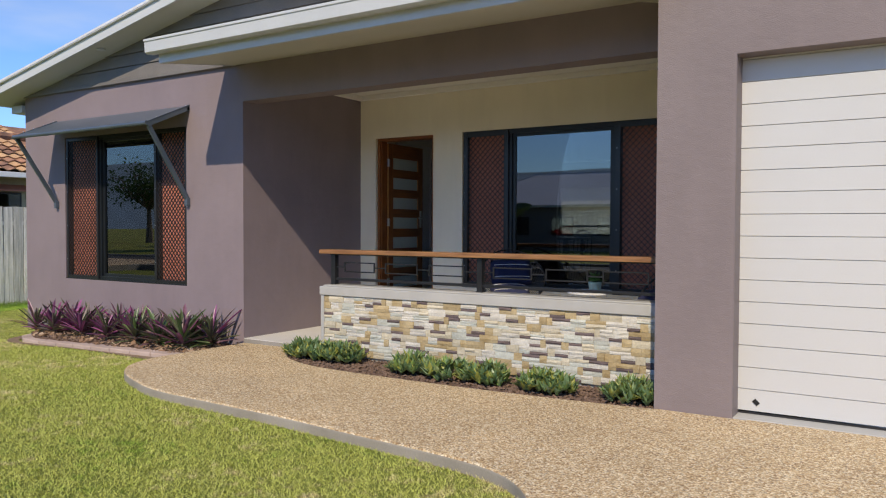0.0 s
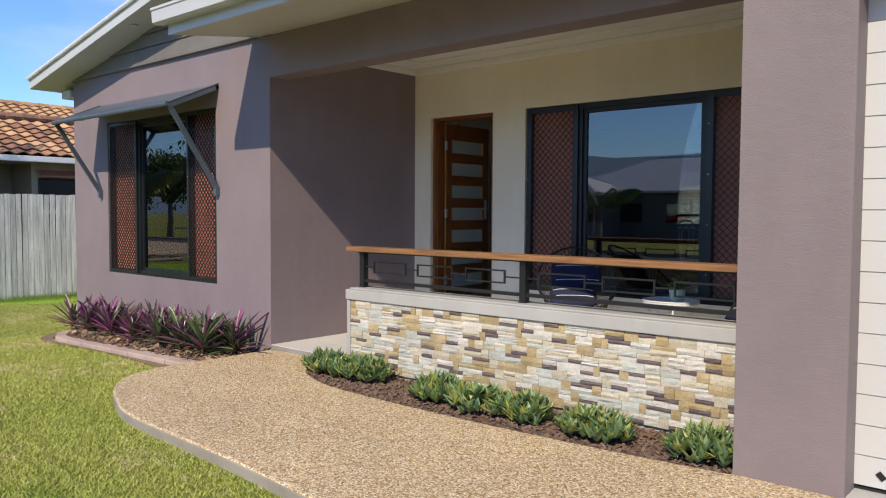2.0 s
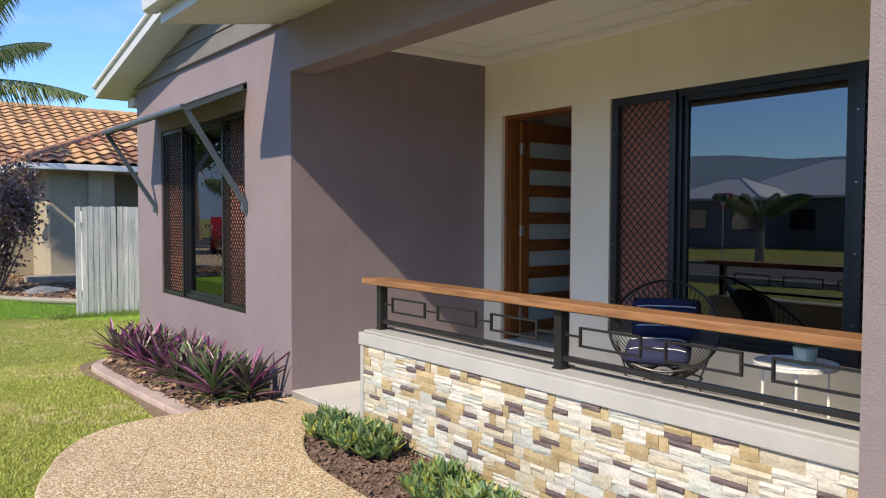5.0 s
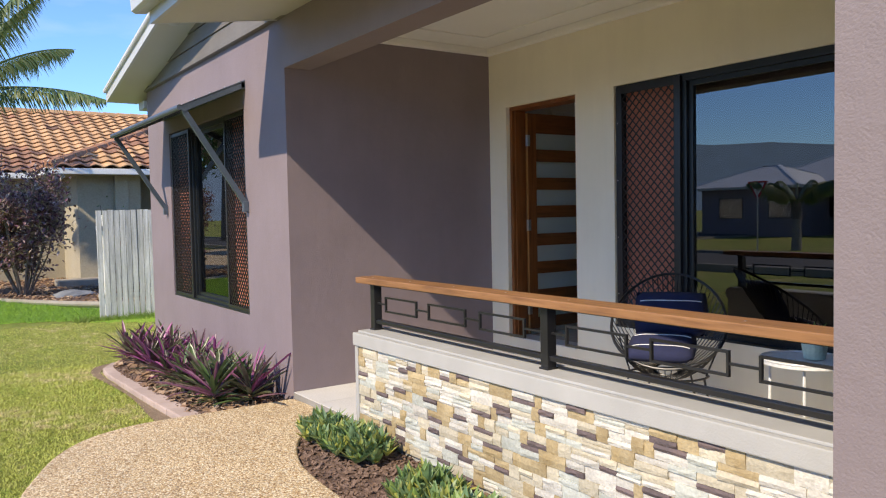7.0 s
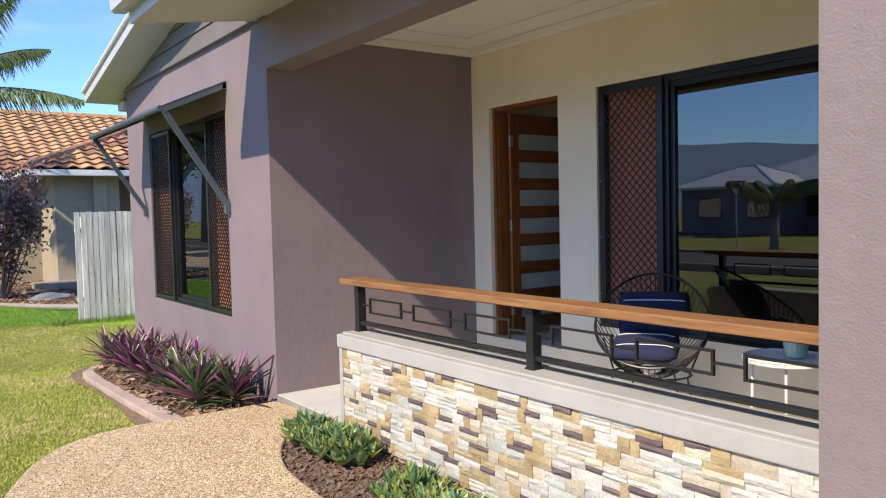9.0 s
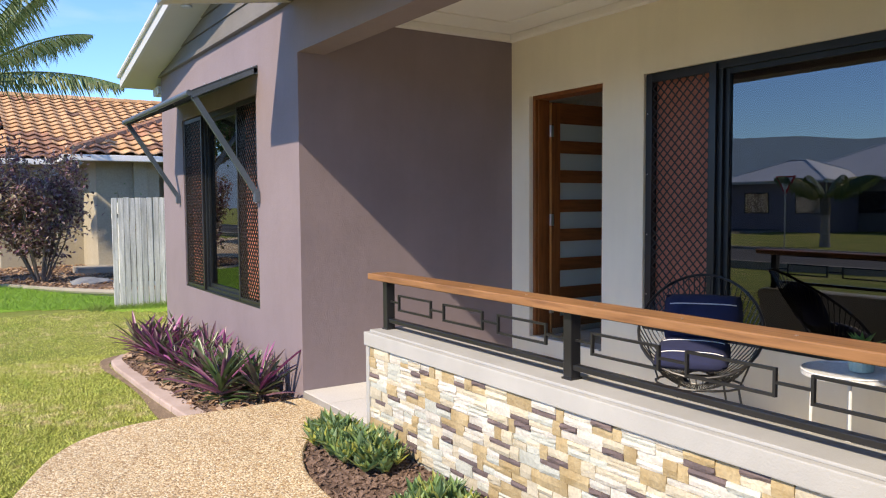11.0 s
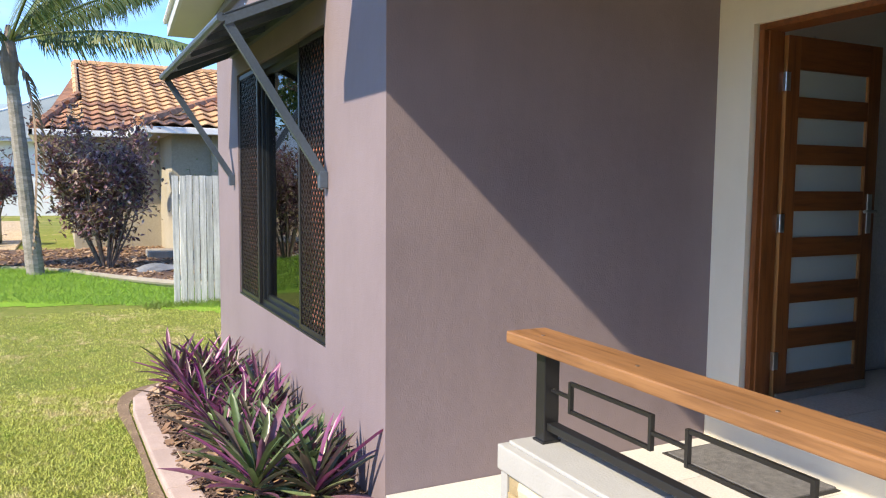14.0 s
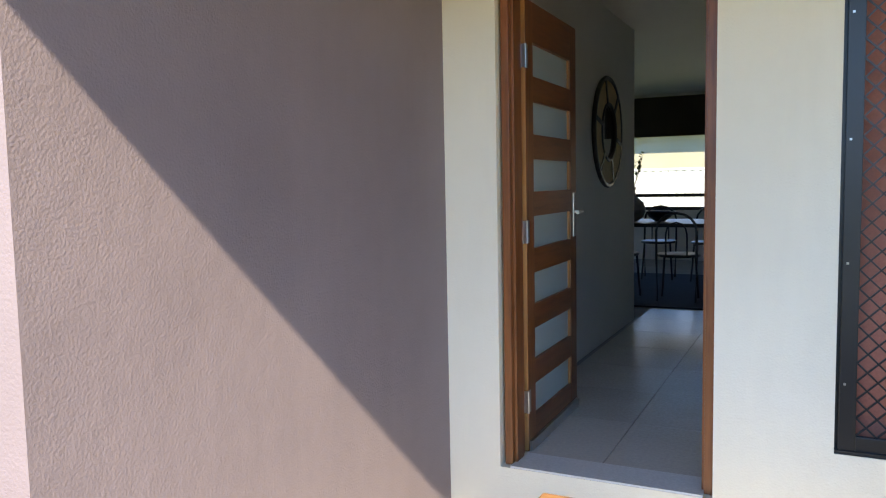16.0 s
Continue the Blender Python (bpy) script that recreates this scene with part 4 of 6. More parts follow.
for kind, lst in extra.items():
    bm = bmesh.new()
    for x, z, w, h, d, i in lst:
        b = stone_mesh(w, h, d, i)
        bmesh.ops.translate(b, verts=b.verts, vec=(x, 5.972, z))
        me = bpy.data.meshes.new("tmp")
        b.to_mesh(me)
        b.free()
        bm.from_mesh(me)
        bpy.data.meshes.remove(me)
    part("thin_stones", bm, STONES[kind], stone_wall, kind="stuff")

# ---- porch and hall tiles ----
tile_bank = {}


def tiles(parent, x0, x1, y0, y1, z, size, material, gapw=0.004):
    nx, ny = int((x1 - x0) / size + 0.999), int((y1 - y0) / size + 0.999)
    for i in range(nx):
        for j in range(ny):
            w, d = min(size, x1 - x0 - i * size) - gapw, min(size, y1 - y0 - j * size) - gapw
            if w < 0.02 or d < 0.02:
                continue
            key = (round(w, 3), round(d, 3), material.name)
            if key not in tile_bank:
                tile_bank[key] = mesh_of(box(0, w, 0, d, 0, 0.006, 0.0), "tile", material)
            ob = new("tile", tile_bank[key])
            ob.parent = parent
            ob.location = (x0 + i * size, y0 + j * size, z)


# ---- mulch, edging, garden plants ----
random.seed(5)
np.random.seed(5)
bed_poly = BED + [(-1.9, 5.97), (-5.36, 5.97)]
bed2 = [(x, y + 0.02) for x, y in EDGE_LINE] + [(-6.52, 5.99), (-9.75, 5.99)]


def bed(name, poly, top, label):
    bm = bmesh.new()
    f = bm.faces.new([bm.verts.new((x, y, top)) for x, y in poly])
    r = bmesh.ops.extrude_face_region(bm, geom=[f])
    bmesh.ops.translate(bm, verts=[v for v in r["geom"] if isinstance(v, bmesh.types.BMVert)], vec=(0, 0, -0.2))
    bmesh.ops.triangulate(bm, faces=[q for q in bm.faces if len(q.verts) > 4])
    part(name, bm, MULCH, None, label, kind="structure", category="garden bed")


bed("ground_planter", bed_poly, -0.33, "brown bark mulch planter below the stone wall")
bed("ground_bed", bed2, -0.345, "brown mulch bed under the bedroom window")


def chips(name, poly, z, n, material, label, s0=0.008, s1=0.024):
    xs, ys = [p[0] for p in poly], [p[1] for p in poly]
    V, F = [], []
    while len(F) < n * 6:
        x, y = random.uniform(min(xs), max(xs)), random.uniform(min(ys), max(ys))
        if not inside(x, y, poly):
            continue
        m = pose(x, y, z + random.uniform(0.0, 0.012), random.uniform(-35, 35), random.uniform(-35, 35), random.uniform(0, 360))
        a, b, c = random.uniform(s0, s1), random.uniform(s0, s1) * 0.5, random.uniform(0.002, 0.005)
        k = len(V)
        V += [tuple(m @ Vector((sx * a, sy * b, sz * c))) for sx in (-1, 1) for sy in (-1, 1) for sz in (-1, 1)]
        F += [tuple(k + q for q in f) for f in ((0, 1, 3, 2), (4, 6, 7, 5), (0, 4, 5, 1), (2, 3, 7, 6), (0, 2, 6, 4), (1, 5, 7, 3))]
    raw(name, V, F, material, None, label, "mulch", "stuff")


soil_edge = [(x - 0.03, y - 0.10) for x, y in EDGE_LINE] + [(-6.62, 5.10), (-6.72, 5.0), (-7.6, 5.04), (-8.3, 5.02), (-9.0, 4.98), (-9.5, 5.08), (-9.75, 5.4), (-9.78, 5.62)]
soil_edge = smooth_line(soil_edge, 3, closed=True)
bm = bmesh.new()
bm.faces.new([bm.verts.new((x, y, ground_z(x, y) + 0.010)) for x, y in soil_edge])
bmesh.ops.triangulate(bm, faces=bm.faces[:])
part("ground_soil", bm, SOIL, None, "bare brown soil strip along the garden edging", kind="structure", category="soil")
chips("bark_chips", bed_poly, -0.33, 2600, CHIP, "loose brown bark chips")
chips("bark_chips", bed2, -0.345, 2600, CHIP, "loose brown bark chips and leaf litter")
chips("leaf_litter", bed2, -0.335, 260, DEADLEAF, "dry fallen leaves", 0.02, 0.05)

edge = tagged(new("kerb_garden"), "pinkish concrete garden edging blocks", "edging", kind="structure")
el = smooth_line(EDGE_LINE, 1)
bank_e = {}
pts, acc = [], 0
dense = smooth_line(EDGE_LINE, 8)
keep = [dense[0]]
for q in dense[1:]:
    if math.dist(q, keep[-1]) >= 0.30:
        keep.append(q)
keep.append((-6.50, 5.24))
for a, b in zip(keep, keep[1:]):
    d = math.dist(a, b)
    ob = new("edging_block", mesh_of(box(0.003, d - 0.003, -0.085, 0.065, -0.14, 0.05, 0.012), "edging_block", EDGING))
    ob.parent = edge
    ob.matrix_basis = pose(a[0], a[1], ground_z(*a) + 0.0, 0, 0, math.degrees(math.atan2(b[1] - a[1], b[0] - a[0])))


def sword(length, width, curve, fold, seg=4):
    """A folded sword leaf that rises along +y from the origin and arches."""
    V, F = [], []
    for i in range(seg + 1):
        t = i / seg
        y, z = length * t * math.cos(curve * t), length * t * math.sin(1.0) * (1 - curve * 0.6 * t)
        w = width * (0.55 + 1.1 * t) * (1 - t) ** 0.65 * 1.1 if t < 1 else 0
        w = max(w, 0.0008)
        V += [(-w, y, z + fold * w), (0, y, z), (w, y, z + fold * w)]
    for i in range(seg):
        a = 3 * i
        F += [(a, a + 1, a + 4, a + 3), (a + 1, a + 2, a + 5, a + 4)]
    me = bpy.data.meshes.new("leaf")
    me.from_pydata(V, [], F)
    return me


sw = []
for k in range(12):
    me = sword(0.24 + 0.03 * (k % 6), 0.020 + 0.003 * (k % 3), 0.35 + 0.1 * (k % 4), 0.75)
    me.materials.append(RHOEO if k < 6 else RHOEO_GREEN)
    me.shade_smooth()
    sw.append(me)


def rhoeo(x, y, size, label):
    th = thing("spiky_plant", (x, y, -0.335), label, "plant", "purple spiky plants in the bed", random.uniform(0, 360))
    part("stem", tube([(0, 0, -0.02), (0.005, 0, 0.06), (0, 0.004, 0.12 * size)], [0.022, 0.02, 0.014], 7), DEADLEAF, th)
    n = 38
    for i in range(n):
        u = i / n
        ob = new("leaf", sw[random.randrange(6) + (6 if x > -7.7 and random.random() < 0.7 else 0)])
        ob.parent = th
        tilt = -38 + 72 * u ** 0.8 + random.uniform(-8, 8)
        s = size * random.uniform(0.8, 1.15) * (0.85 + 0.25 * math.sin(math.pi * u))
        ob.matrix_basis = pose(0, 0, 0.02 + 0.10 * u * size, tilt, random.uniform(-14, 14), i * 137.5 + random.uniform(-15, 15)) @ Matrix.Scale(s, 4)
    return th


spots = [(-9.42, 5.40, 0.85), (-9.35, 5.62, 0.9), (-9.1, 5.42, 0.95), (-8.8, 5.68, 0.9), (-8.55, 5.42, 0.95), (-8.25, 5.7, 0.85), (-8.1, 5.45, 0.9), (-7.85, 5.72, 0.9), (-7.6, 5.45, 1.0), (-7.4, 5.75, 0.9), (-7.25, 5.5, 1.0), (-7.0, 5.75, 1.0), (-6.85, 5.48, 1.1), (-6.68, 5.72, 1.1), (-8.95, 5.8, 0.8), (-7.1, 5.85, 0.85), (-9.3, 5.8, 0.85), (-9.0, 5.6, 0.9), (-8.4, 5.84, 0.85), (-8.0, 5.85, 0.85), (-7.75, 5.6, 0.9), (-7.5, 5.62, 0.9), (-7.15, 5.66, 0.95)]
for i, (x, y, s) in enumerate(spots):
    rhoeo(x, y, s * (0.88 if i != 12 else 0.97), "spiky rosette with purple-backed green leaves in the mulch bed" if i % 3 else "large spiky rosette with purple and green leaves")


def clump(x, y, rx, ry, n, label):
    V, F = [], []
    for i in range(n):
        a, r = random.uniform(0, math.tau), math.sqrt(random.random())
        px, py = math.cos(a) * r * rx, math.sin(a) * r * ry
        h0 = 0.13 * (1 - r * r * 0.6) * random.uniform(0.3, 1.1)
        for k in range(6):
            m = pose(px, py, h0, random.uniform(18, 75), 0, k * 60 + random.uniform(-30, 30)) 
            ln, w = random.uniform(0.06, 0.12), random.uniform(0.012, 0.021)
            j = len(V)
            V += [tuple(m @ Vector(q)) for q in ((-w * 0.5, 0, 0), (w * 0.5, 0, 0), (-w, ln * 0.5, 0.006), (0, ln * 0.5, -0.002), (w, ln * 0.5, 0.006), (0, ln, 0.004))]
            F += [(j, j + 1, j + 3), (j, j + 3, j + 2), (j + 1, j + 4, j + 3), (j + 2, j + 3, j + 5), (j + 3, j + 4, j + 5)]
    th = thing("leafy_plant", (x, y, -0.33), label, "plant", "leafy clumps in the planter")
    raw("foliage", V, F, SUCC, th, kind="stuff")
    sb = bmesh.new()
    for k in range(7):
        a = k * 2.4
        tube([(0, 0, -0.02), (0.3 * rx * math.cos(a), 0.3 * ry * math.sin(a), 0.03), (0.7 * rx * math.cos(a), 0.7 * ry * math.sin(a), 0.06)], [0.007, 0.006, 0.004], 5, sb)
    part("stalk", sb, BARK, th, kind="stuff")


LG = "low clump of pointed blue-green leaves in the mulch"
LY = "low clump of green leaves with yellowing rosettes"
for x, y, rx, ry, n, lb in ((-5.33, 5.72, 0.24, 0.15, 130, LY), (-5.0, 5.74, 0.26, 0.17, 120, LG), (-4.82, 5.74, 0.12, 0.12, 45, LG), (-4.02, 5.64, 0.24, 0.16, 120, LG), (-3.62, 5.6, 0.24, 0.16, 110, LG), (-3.27, 5.6, 0.15, 0.13, 60, LG), (-2.75, 5.57, 0.22, 0.15, 120, LG), (-2.08, 5.62, 0.21, 0.15, 130, LG)):
    clump(x, y, rx, ry, n, lb)

# ---- fence ----
fence = thing("fence", (-14.1, 6.0, -0.5), "weathered whitewashed timber paling fence", "fence")
random.seed(3)
for z in (0.35, 1.45):
    part("fence_rail", box(-0.09, -0.045, 0.0, 4.3, z, z + 0.07), PALING, fence)
for y in (0.1, 2.2, 4.2):
    part("fence_post", box(-0.14, -0.05, y, y + 0.09, -0.3, 1.7), PALING, fence)
for k in range(48):
    y = 0.0 + 0.089 * k
    h = 1.775 + random.uniform(-0.006, 0.006)
    b = box(-0.042, -0.025, 0, 0.078, 0.0 + random.uniform(-0.02, 0.015), h, 0.002)
    ob = part("paling", b, PALING, fence)
    ob.matrix_basis = pose(random.uniform(-0.004, 0.004), y, 0, random.uniform(-0.35, 0.35), 0, random.uniform(-2, 2))

# ---- porch things ----
dm = thing("door_mat", (-6.0, 7.8, -0.258), "dark grey ribbed door mat below the front door", "mat")
part("pile", box(-0.36, 0.36, -0.2, 0.2, 0.001, 0.014, 0.003), MATM, dm)
part("rubber_edge", box(-0.385, 0.385, -0.222, 0.222, 0.0, 0.006, 0.002), RUBBER, dm)


def papasan(at, rz, label):
    """A round wire-cord chair: oval hoop, cords to a small ring, three-leg frame."""
    th = thing("wire_chair", at, label, "chair", "round cord chairs on the porch", rz)
    hoop = []
    for k in range(36):
        a = k * math.tau / 36
        x, v = (0.345 - 0.025 * math.sin(a)) * math.cos(a), 0.42 * math.sin(a)
        hoop.append(Vector((x, 0.10 + v * 0.72 - 0.10 * math.cos(2 * a) * 0.3, 0.69 + v * 0.62)))
    part("hoop", tube(hoop, 0.009, 8, closed=True), BLACK, th)
    small = [Vector((0.07 * math.cos(k * math.tau / 12), -0.02 + 0.05 * math.sin(k * math.tau / 12), 0.40 + 0.03 * math.sin(k * math.tau / 12))) for k in range(12)]
    part("seat_ring", tube(small, 0.006, 6, closed=True), BLACK, th)
    cords = bmesh.new()
    for k in range(60):
        a = k * math.tau / 60
        i = k * 36 / 60
        p = hoop[int(i)].lerp(hoop[(int(i) + 1) % 36], i - int(i))
        q = Vector((0.07 * math.cos(a), -0.02 + 0.05 * math.sin(a), 0.40 + 0.03 * math.sin(a)))
        mid = (p + q) / 2 + Vector((0, 0.015, -0.05))
        tube([p, (p + mid) / 2 + Vector((0, 0, -0.022)), mid, (q + mid) / 2 + Vector((0, 0, -0.012)), q], 0.0034, 4, cords)
    part("cord_web", cords, BLACK, th, "black cords", kind="stuff")
    base = [Vector((0.24 * math.cos(k * math.tau / 16), 0.0 + 0.20 * math.sin(k * math.tau / 16), 0.365)) for k in range(16)]
    part("base_ring", tube(base, 0.007, 6, closed=True), BLACK, th)
    for x, y, fx, fy in ((-0.22, -0.1, -0.30, -0.27), (0.22, -0.1, 0.30, -0.27), (-0.12, 0.17, -0.17, 0.32), (0.12, 0.17, 0.17, 0.32)):
        part("leg", tube([(x, y, 0.365), (fx, fy, 0.006)], 0.007, 6), BLACK, th)
    for x in (-0.3, 0.3):
        part("brace", tube([(x * 0.75, 0, 0.365), (x * 1.02, 0.10, 0.56)], 0.006, 6), BLACK, th)
    return th


def cushion(at, rx, rz, sx, sy, sz, label):
    th = thing("cushion", (0, 0, 0), label, "cushion", "navy cushions on the porch chairs")
    th.matrix_basis = pose(*at, rx, 0, rz)
    bm = bmesh.new()
    n = 10
    grid = {}
    for s in (1, -1):
        for i in range(n + 1):
            for j in range(n + 1):
                u, v = 2 * i / n - 1, 2 * j / n - 1
                t = ((1 - u ** 4) * (1 - v ** 4)) ** 0.5
                if s < 0 and t == 0:
                    grid[s, i, j] = grid[1, i, j]
                    continue
                k = 1 - 0.06 * (u * u * v * v)
                grid[s, i, j] = bm.verts.new((u * sx * k, v * sy * k, s * sz * t))
        for i in range(n):
            for j in range(n):
                bm.faces.new((grid[s, i, j], grid[s, i + 1, j], grid[s, i + 1, j + 1], grid[s, i, j + 1]))
    part("cover", bm, NAVY, th, smooth=True)
    for v in (-0.45, 0.45):
        line = []
        for i in range(1, 12):
            u = -1 + 2 * i / 12
            line.append((u * sx, v * sy, sz * ((1 - u ** 4) * (1 - v ** 4)) ** 0.5 + 0.001))
        part("white_stripe", tube(line, 0.0035, 5), PIPING, th)
    return th


papasan((-3.98, 7.38, -0.258), 34, "round black cord chair with navy cushions by the window")
cushion((-4.09, 7.55, 0.455), 64, 37, 0.225, 0.15, 0.065, "navy cushion with white stripes propped in the chair")
cushion((-4.0, 7.35, 0.275), 14, 34, 0.205, 0.18, 0.05, "navy seat cushion with white stripes")
papasan((-2.30, 7.05, -0.258), -42, "round black cord chair beside the pillar")
cushion((-2.18, 7.18, 0.50), 66, -42, 0.215, 0.135, 0.07, "navy cushion with white stripes propped in the far chair")
cushion((-2.32, 7.04, 0.32), 24, -42, 0.215, 0.17, 0.06, "navy seat cushion with white stripes")

tb = thing("side_table", (-3.19, 7.54, -0.258), "small round white metal side table with thin legs", "table")
part("tabletop", lathe([(0.215, 0.530), (0.225, 0.535), (0.225, 0.551), (0.22, 0.555), (0.01, 0.553)], 32), WHITE, tb, smooth=False)
part("rim", tube([(0.223 * math.cos(k * math.tau / 24), 0.223 * math.sin(k * math.tau / 24), 0.558) for k in range(24)], 0.006, 6, closed=True), WHITE, tb)
for k in range(4):
    a = math.radians(30 + 90 * k)
    part("leg", tube([(0.17 * math.cos(a), 0.17 * math.sin(a), 0.53), (0.18 * math.cos(a), 0.18 * math.sin(a), 0.004)], 0.008, 6), WHITE, tb)
pot = thing("potted_plant", (-3.15, 7.57, 0.298), "small pale green pot with a bright leafy plant", "potted plant")
part("pot", lathe([(0.04, 0), (0.055, 0.005), (0.068, 0.09), (0.065, 0.095), (0.055, 0.088)], 18), POT, pot)
V, F = [], []
for k in range(46):
    m = pose(0, 0, 0.09, random.uniform(5, 75), 0, random.uniform(0, 360))
    ln, w = random.uniform(0.06, 0.15), random.uniform(0.012, 0.022)
    j = len(V)
    V += [tuple(m @ Vector(q)) for q in ((0, 0.0, 0), (-w, ln * 0.55, 0.01), (w, ln * 0.55, 0.01), (0, ln, -0.008), (0, ln * 0.55, 0.002))]
    F += [(j, j + 4, j + 1), (j, j + 2, j + 4), (j + 1, j + 4, j + 3), (j + 4, j + 2, j + 3)]
raw("leaves", V, F, MINT, pot, kind="stuff")

# ---- hall and dining ----
mr = thing("wall_mirror", (-6.497, 10.84, 1.62), "round mirror in a woven straw rim with dark segments", "mirror")
mr.matrix_basis = pose(-6.497, 10.78, 1.58, 0, 90, 0)
part("mirror_glass", lathe([(0.20, 0.0), (0.20, 0.012)], 28), MIRROR, mr)
part("woven_rim", lathe([(0.205, 0.0), (0.215, 0.022), (0.37, 0.028), (0.40, 0.0)], 36), STRAW, mr)
part("outer_cord", tube([(0.40 * math.cos(k * math.tau / 32), 0.40 * math.sin(k * math.tau / 32), 0.016) for k in range(32)], 0.018, 6, closed=True), DARKWOOD, mr)
part("inner_cord", tube([(0.21 * math.cos(k * math.tau / 32), 0.21 * math.sin(k * math.tau / 32), 0.022) for k in range(32)], 0.013, 6, closed=True), DARKWOOD, mr)
for k in range(6):
    a = k * math.tau / 6 + 0.3
    part("spoke", bar((0.22 * math.cos(a), 0.22 * math.sin(a), 0.032), (0.385 * math.cos(a), 0.385 * math.sin(a), 0.03), 0.03, 0.008), DARKWOOD, mr)

dt = thing("dining_table", (-6.9, 13.7, 0), "near-black timber dining table", "table")
part("tabletop", box(-1.1, 1.1, -0.5, 0.5, 0.72, 0.76, 0.006), DARKWOOD, dt)
for x in (-1.0, 0.93):
    for y in (-0.42, 0.35):
        part("leg", box(x, x + 0.07, y, y + 0.07, 0, 0.72), DARKWOOD, dt)


rug = thing("rug", (-6.9, 13.75, 0.0), "large charcoal rug under the dining table", "rug")
part("pile", box(-2.2, 2.2, -1.35, 1.3, 0.0005, 0.014, 0.004), DARKRUG, rug)


def bentwood(at, rz):
    th = thing("bentwood_chair", at, "near-black bentwood dining chair with a looped back", "chair", "chairs round the dining table", rz)
    part("seat", lathe([(0.20, 0.45), (0.21, 0.46), (0.21, 0.475), (0.19, 0.48), (0.02, 0.472)], 20), DARKWOOD, th)
    arch = [(-0.18, 0.17, 0.0), (-0.19, 0.19, 0.45)] + [(-0.19 * math.cos(a), 0.21, 0.72 + 0.17 * math.sin(a)) for a in [k * math.pi / 8 for k in range(9)]] + [(0.19, 0.19, 0.45), (0.18, 0.17, 0.0)]
    part("back_hoop", tube(arch, 0.013, 7), DARKWOOD, th)
    inner = [(-0.10, 0.19, 0.47)] + [(-0.10 * math.cos(a), 0.205, 0.68 + 0.12 * math.sin(a)) for a in [k * math.pi / 6 for k in range(7)]] + [(0.10, 0.19, 0.47)]
    part("back_loop", tube(inner, 0.009, 6), DARKWOOD, th)
    for x in (-0.15, 0.15):
        part("leg", tube([(x, -0.13, 0.45), (x * 1.2, -0.17, 0)], 0.012, 7), DARKWOOD, th)
    return th


for x, y, r in ((-7.5, 12.9, 180), (-6.9, 12.9, 175), (-6.3, 12.9, 183), (-7.4, 14.5, 0), (-6.8, 14.55, 4), (-6.2, 14.5, -3)):
    bentwood((x, y, 0), r)
vs_ = thing("vase", (-6.92, 13.6, 0.76), "dull grey round ceramic vase with leafy twigs", "vase")
part("body", lathe([(0.06, 0), (0.13, 0.05), (0.155, 0.13), (0.13, 0.21), (0.05, 0.28), (0.04, 0.34), (0.055, 0.38), (0.045, 0.38)], 20), CERAMIC, vs_)
tw, V, F = bmesh.new(), [], []
for k in range(9):
    a, b = random.uniform(0, 6.28), random.uniform(0.08, 0.32)
    tip = Vector((b * math.cos(a), b * math.sin(a), random.uniform(0.55, 0.8)))
    tube([(0, 0, 0.3), tip * 0.6 + Vector((0, 0, 0.12)), tip], [0.004, 0.003, 0.002], 4, tw)
    for q in range(9):
        m = Matrix.Translation(tip.lerp(Vector((0, 0, 0.4)), q / 14)) @ pose(0, 0, 0, random.uniform(0, 180), 0, random.uniform(0, 360))
        j = len(V)
        V += [tuple(m @ Vector(c)) for c in ((0, 0, 0), (-0.018, 0.03, 0), (0.018, 0.03, 0), (0, 0.06, 0))]
        F += [(j, j + 1, j + 3, j + 2)]
part("twigs", tw, BARK, vs_, kind="stuff")
raw("leaves", V, F, GREENLEAF, vs_, kind="stuff")
bo = thing("bowl", (-6.62, 13.65, 0.76), "dark round bowl on the dining table", "bowl")
part("body", lathe([(0.05, 0), (0.12, 0.05), (0.16, 0.11), (0.15, 0.11), (0.10, 0.05)], 18), DARKWOOD, bo)

# back yard seen through the house
yf = thing("yard_fence", (-13, 21.5, -0.4), "white ribbed steel yard fence", "fence")
for k in range(90):
    part("sheet", prism([(k * 0.16, 0, 0), (k * 0.16 + 0.05, -0.02, 0), (k * 0.16 + 0.1, -0.02, 0), (k * 0.16 + 0.15, 0, 0), (k * 0.16 + 0.15, 0.01, 0), (k * 0.16, 0.01, 0)], (0, 0, 1.8)), YARDF, yf)
part("capping", box(0, 14.4, -0.03, 0.03, 1.8, 1.85), YARDF, yf)
yh = thing("house_behind", (-10, 27, -0.4), "pale rendered house behind the yard fence", "house")
part("wall", box(-8, 10, 0, 8, 0, 2.9), NWALL, yh)
part("roof", prism([(-8.6, -0.6, 2.9), (10.6, -0.6, 2.9), (7, 4, 4.6), (-5, 4, 4.6)], (0, 0.6, 0.15)), GREY_ROOF, yh)


# ---- neighbour's house ----
random.seed(21)
nb = thing("neighbour_house", (-22, 8, -0.35), "beige rendered house with a terracotta tiled roof and white gutters", "house")


def N(b):
    bmesh.ops.translate(b, verts=b.verts, vec=(22, -8, 0.35))
    return b


part("wall", N(box(-30, -22.5, 4.9, 15.5, -0.5, 2.3)), NWALL, nb)
part("wing_wall", N(box(-22.5, -20.35, 6.75, 8.15, -0.5, 2.25)), NWALL, nb)
part("wing_wall", N(box(-22.5, -20.35, 9.15, 14, -0.5, 2.25)), NWALL, nb)
part("recess_wall", N(box(-22.5, -21.6, 8.15, 9.15, -0.5, 2.25)), NWALL, nb)
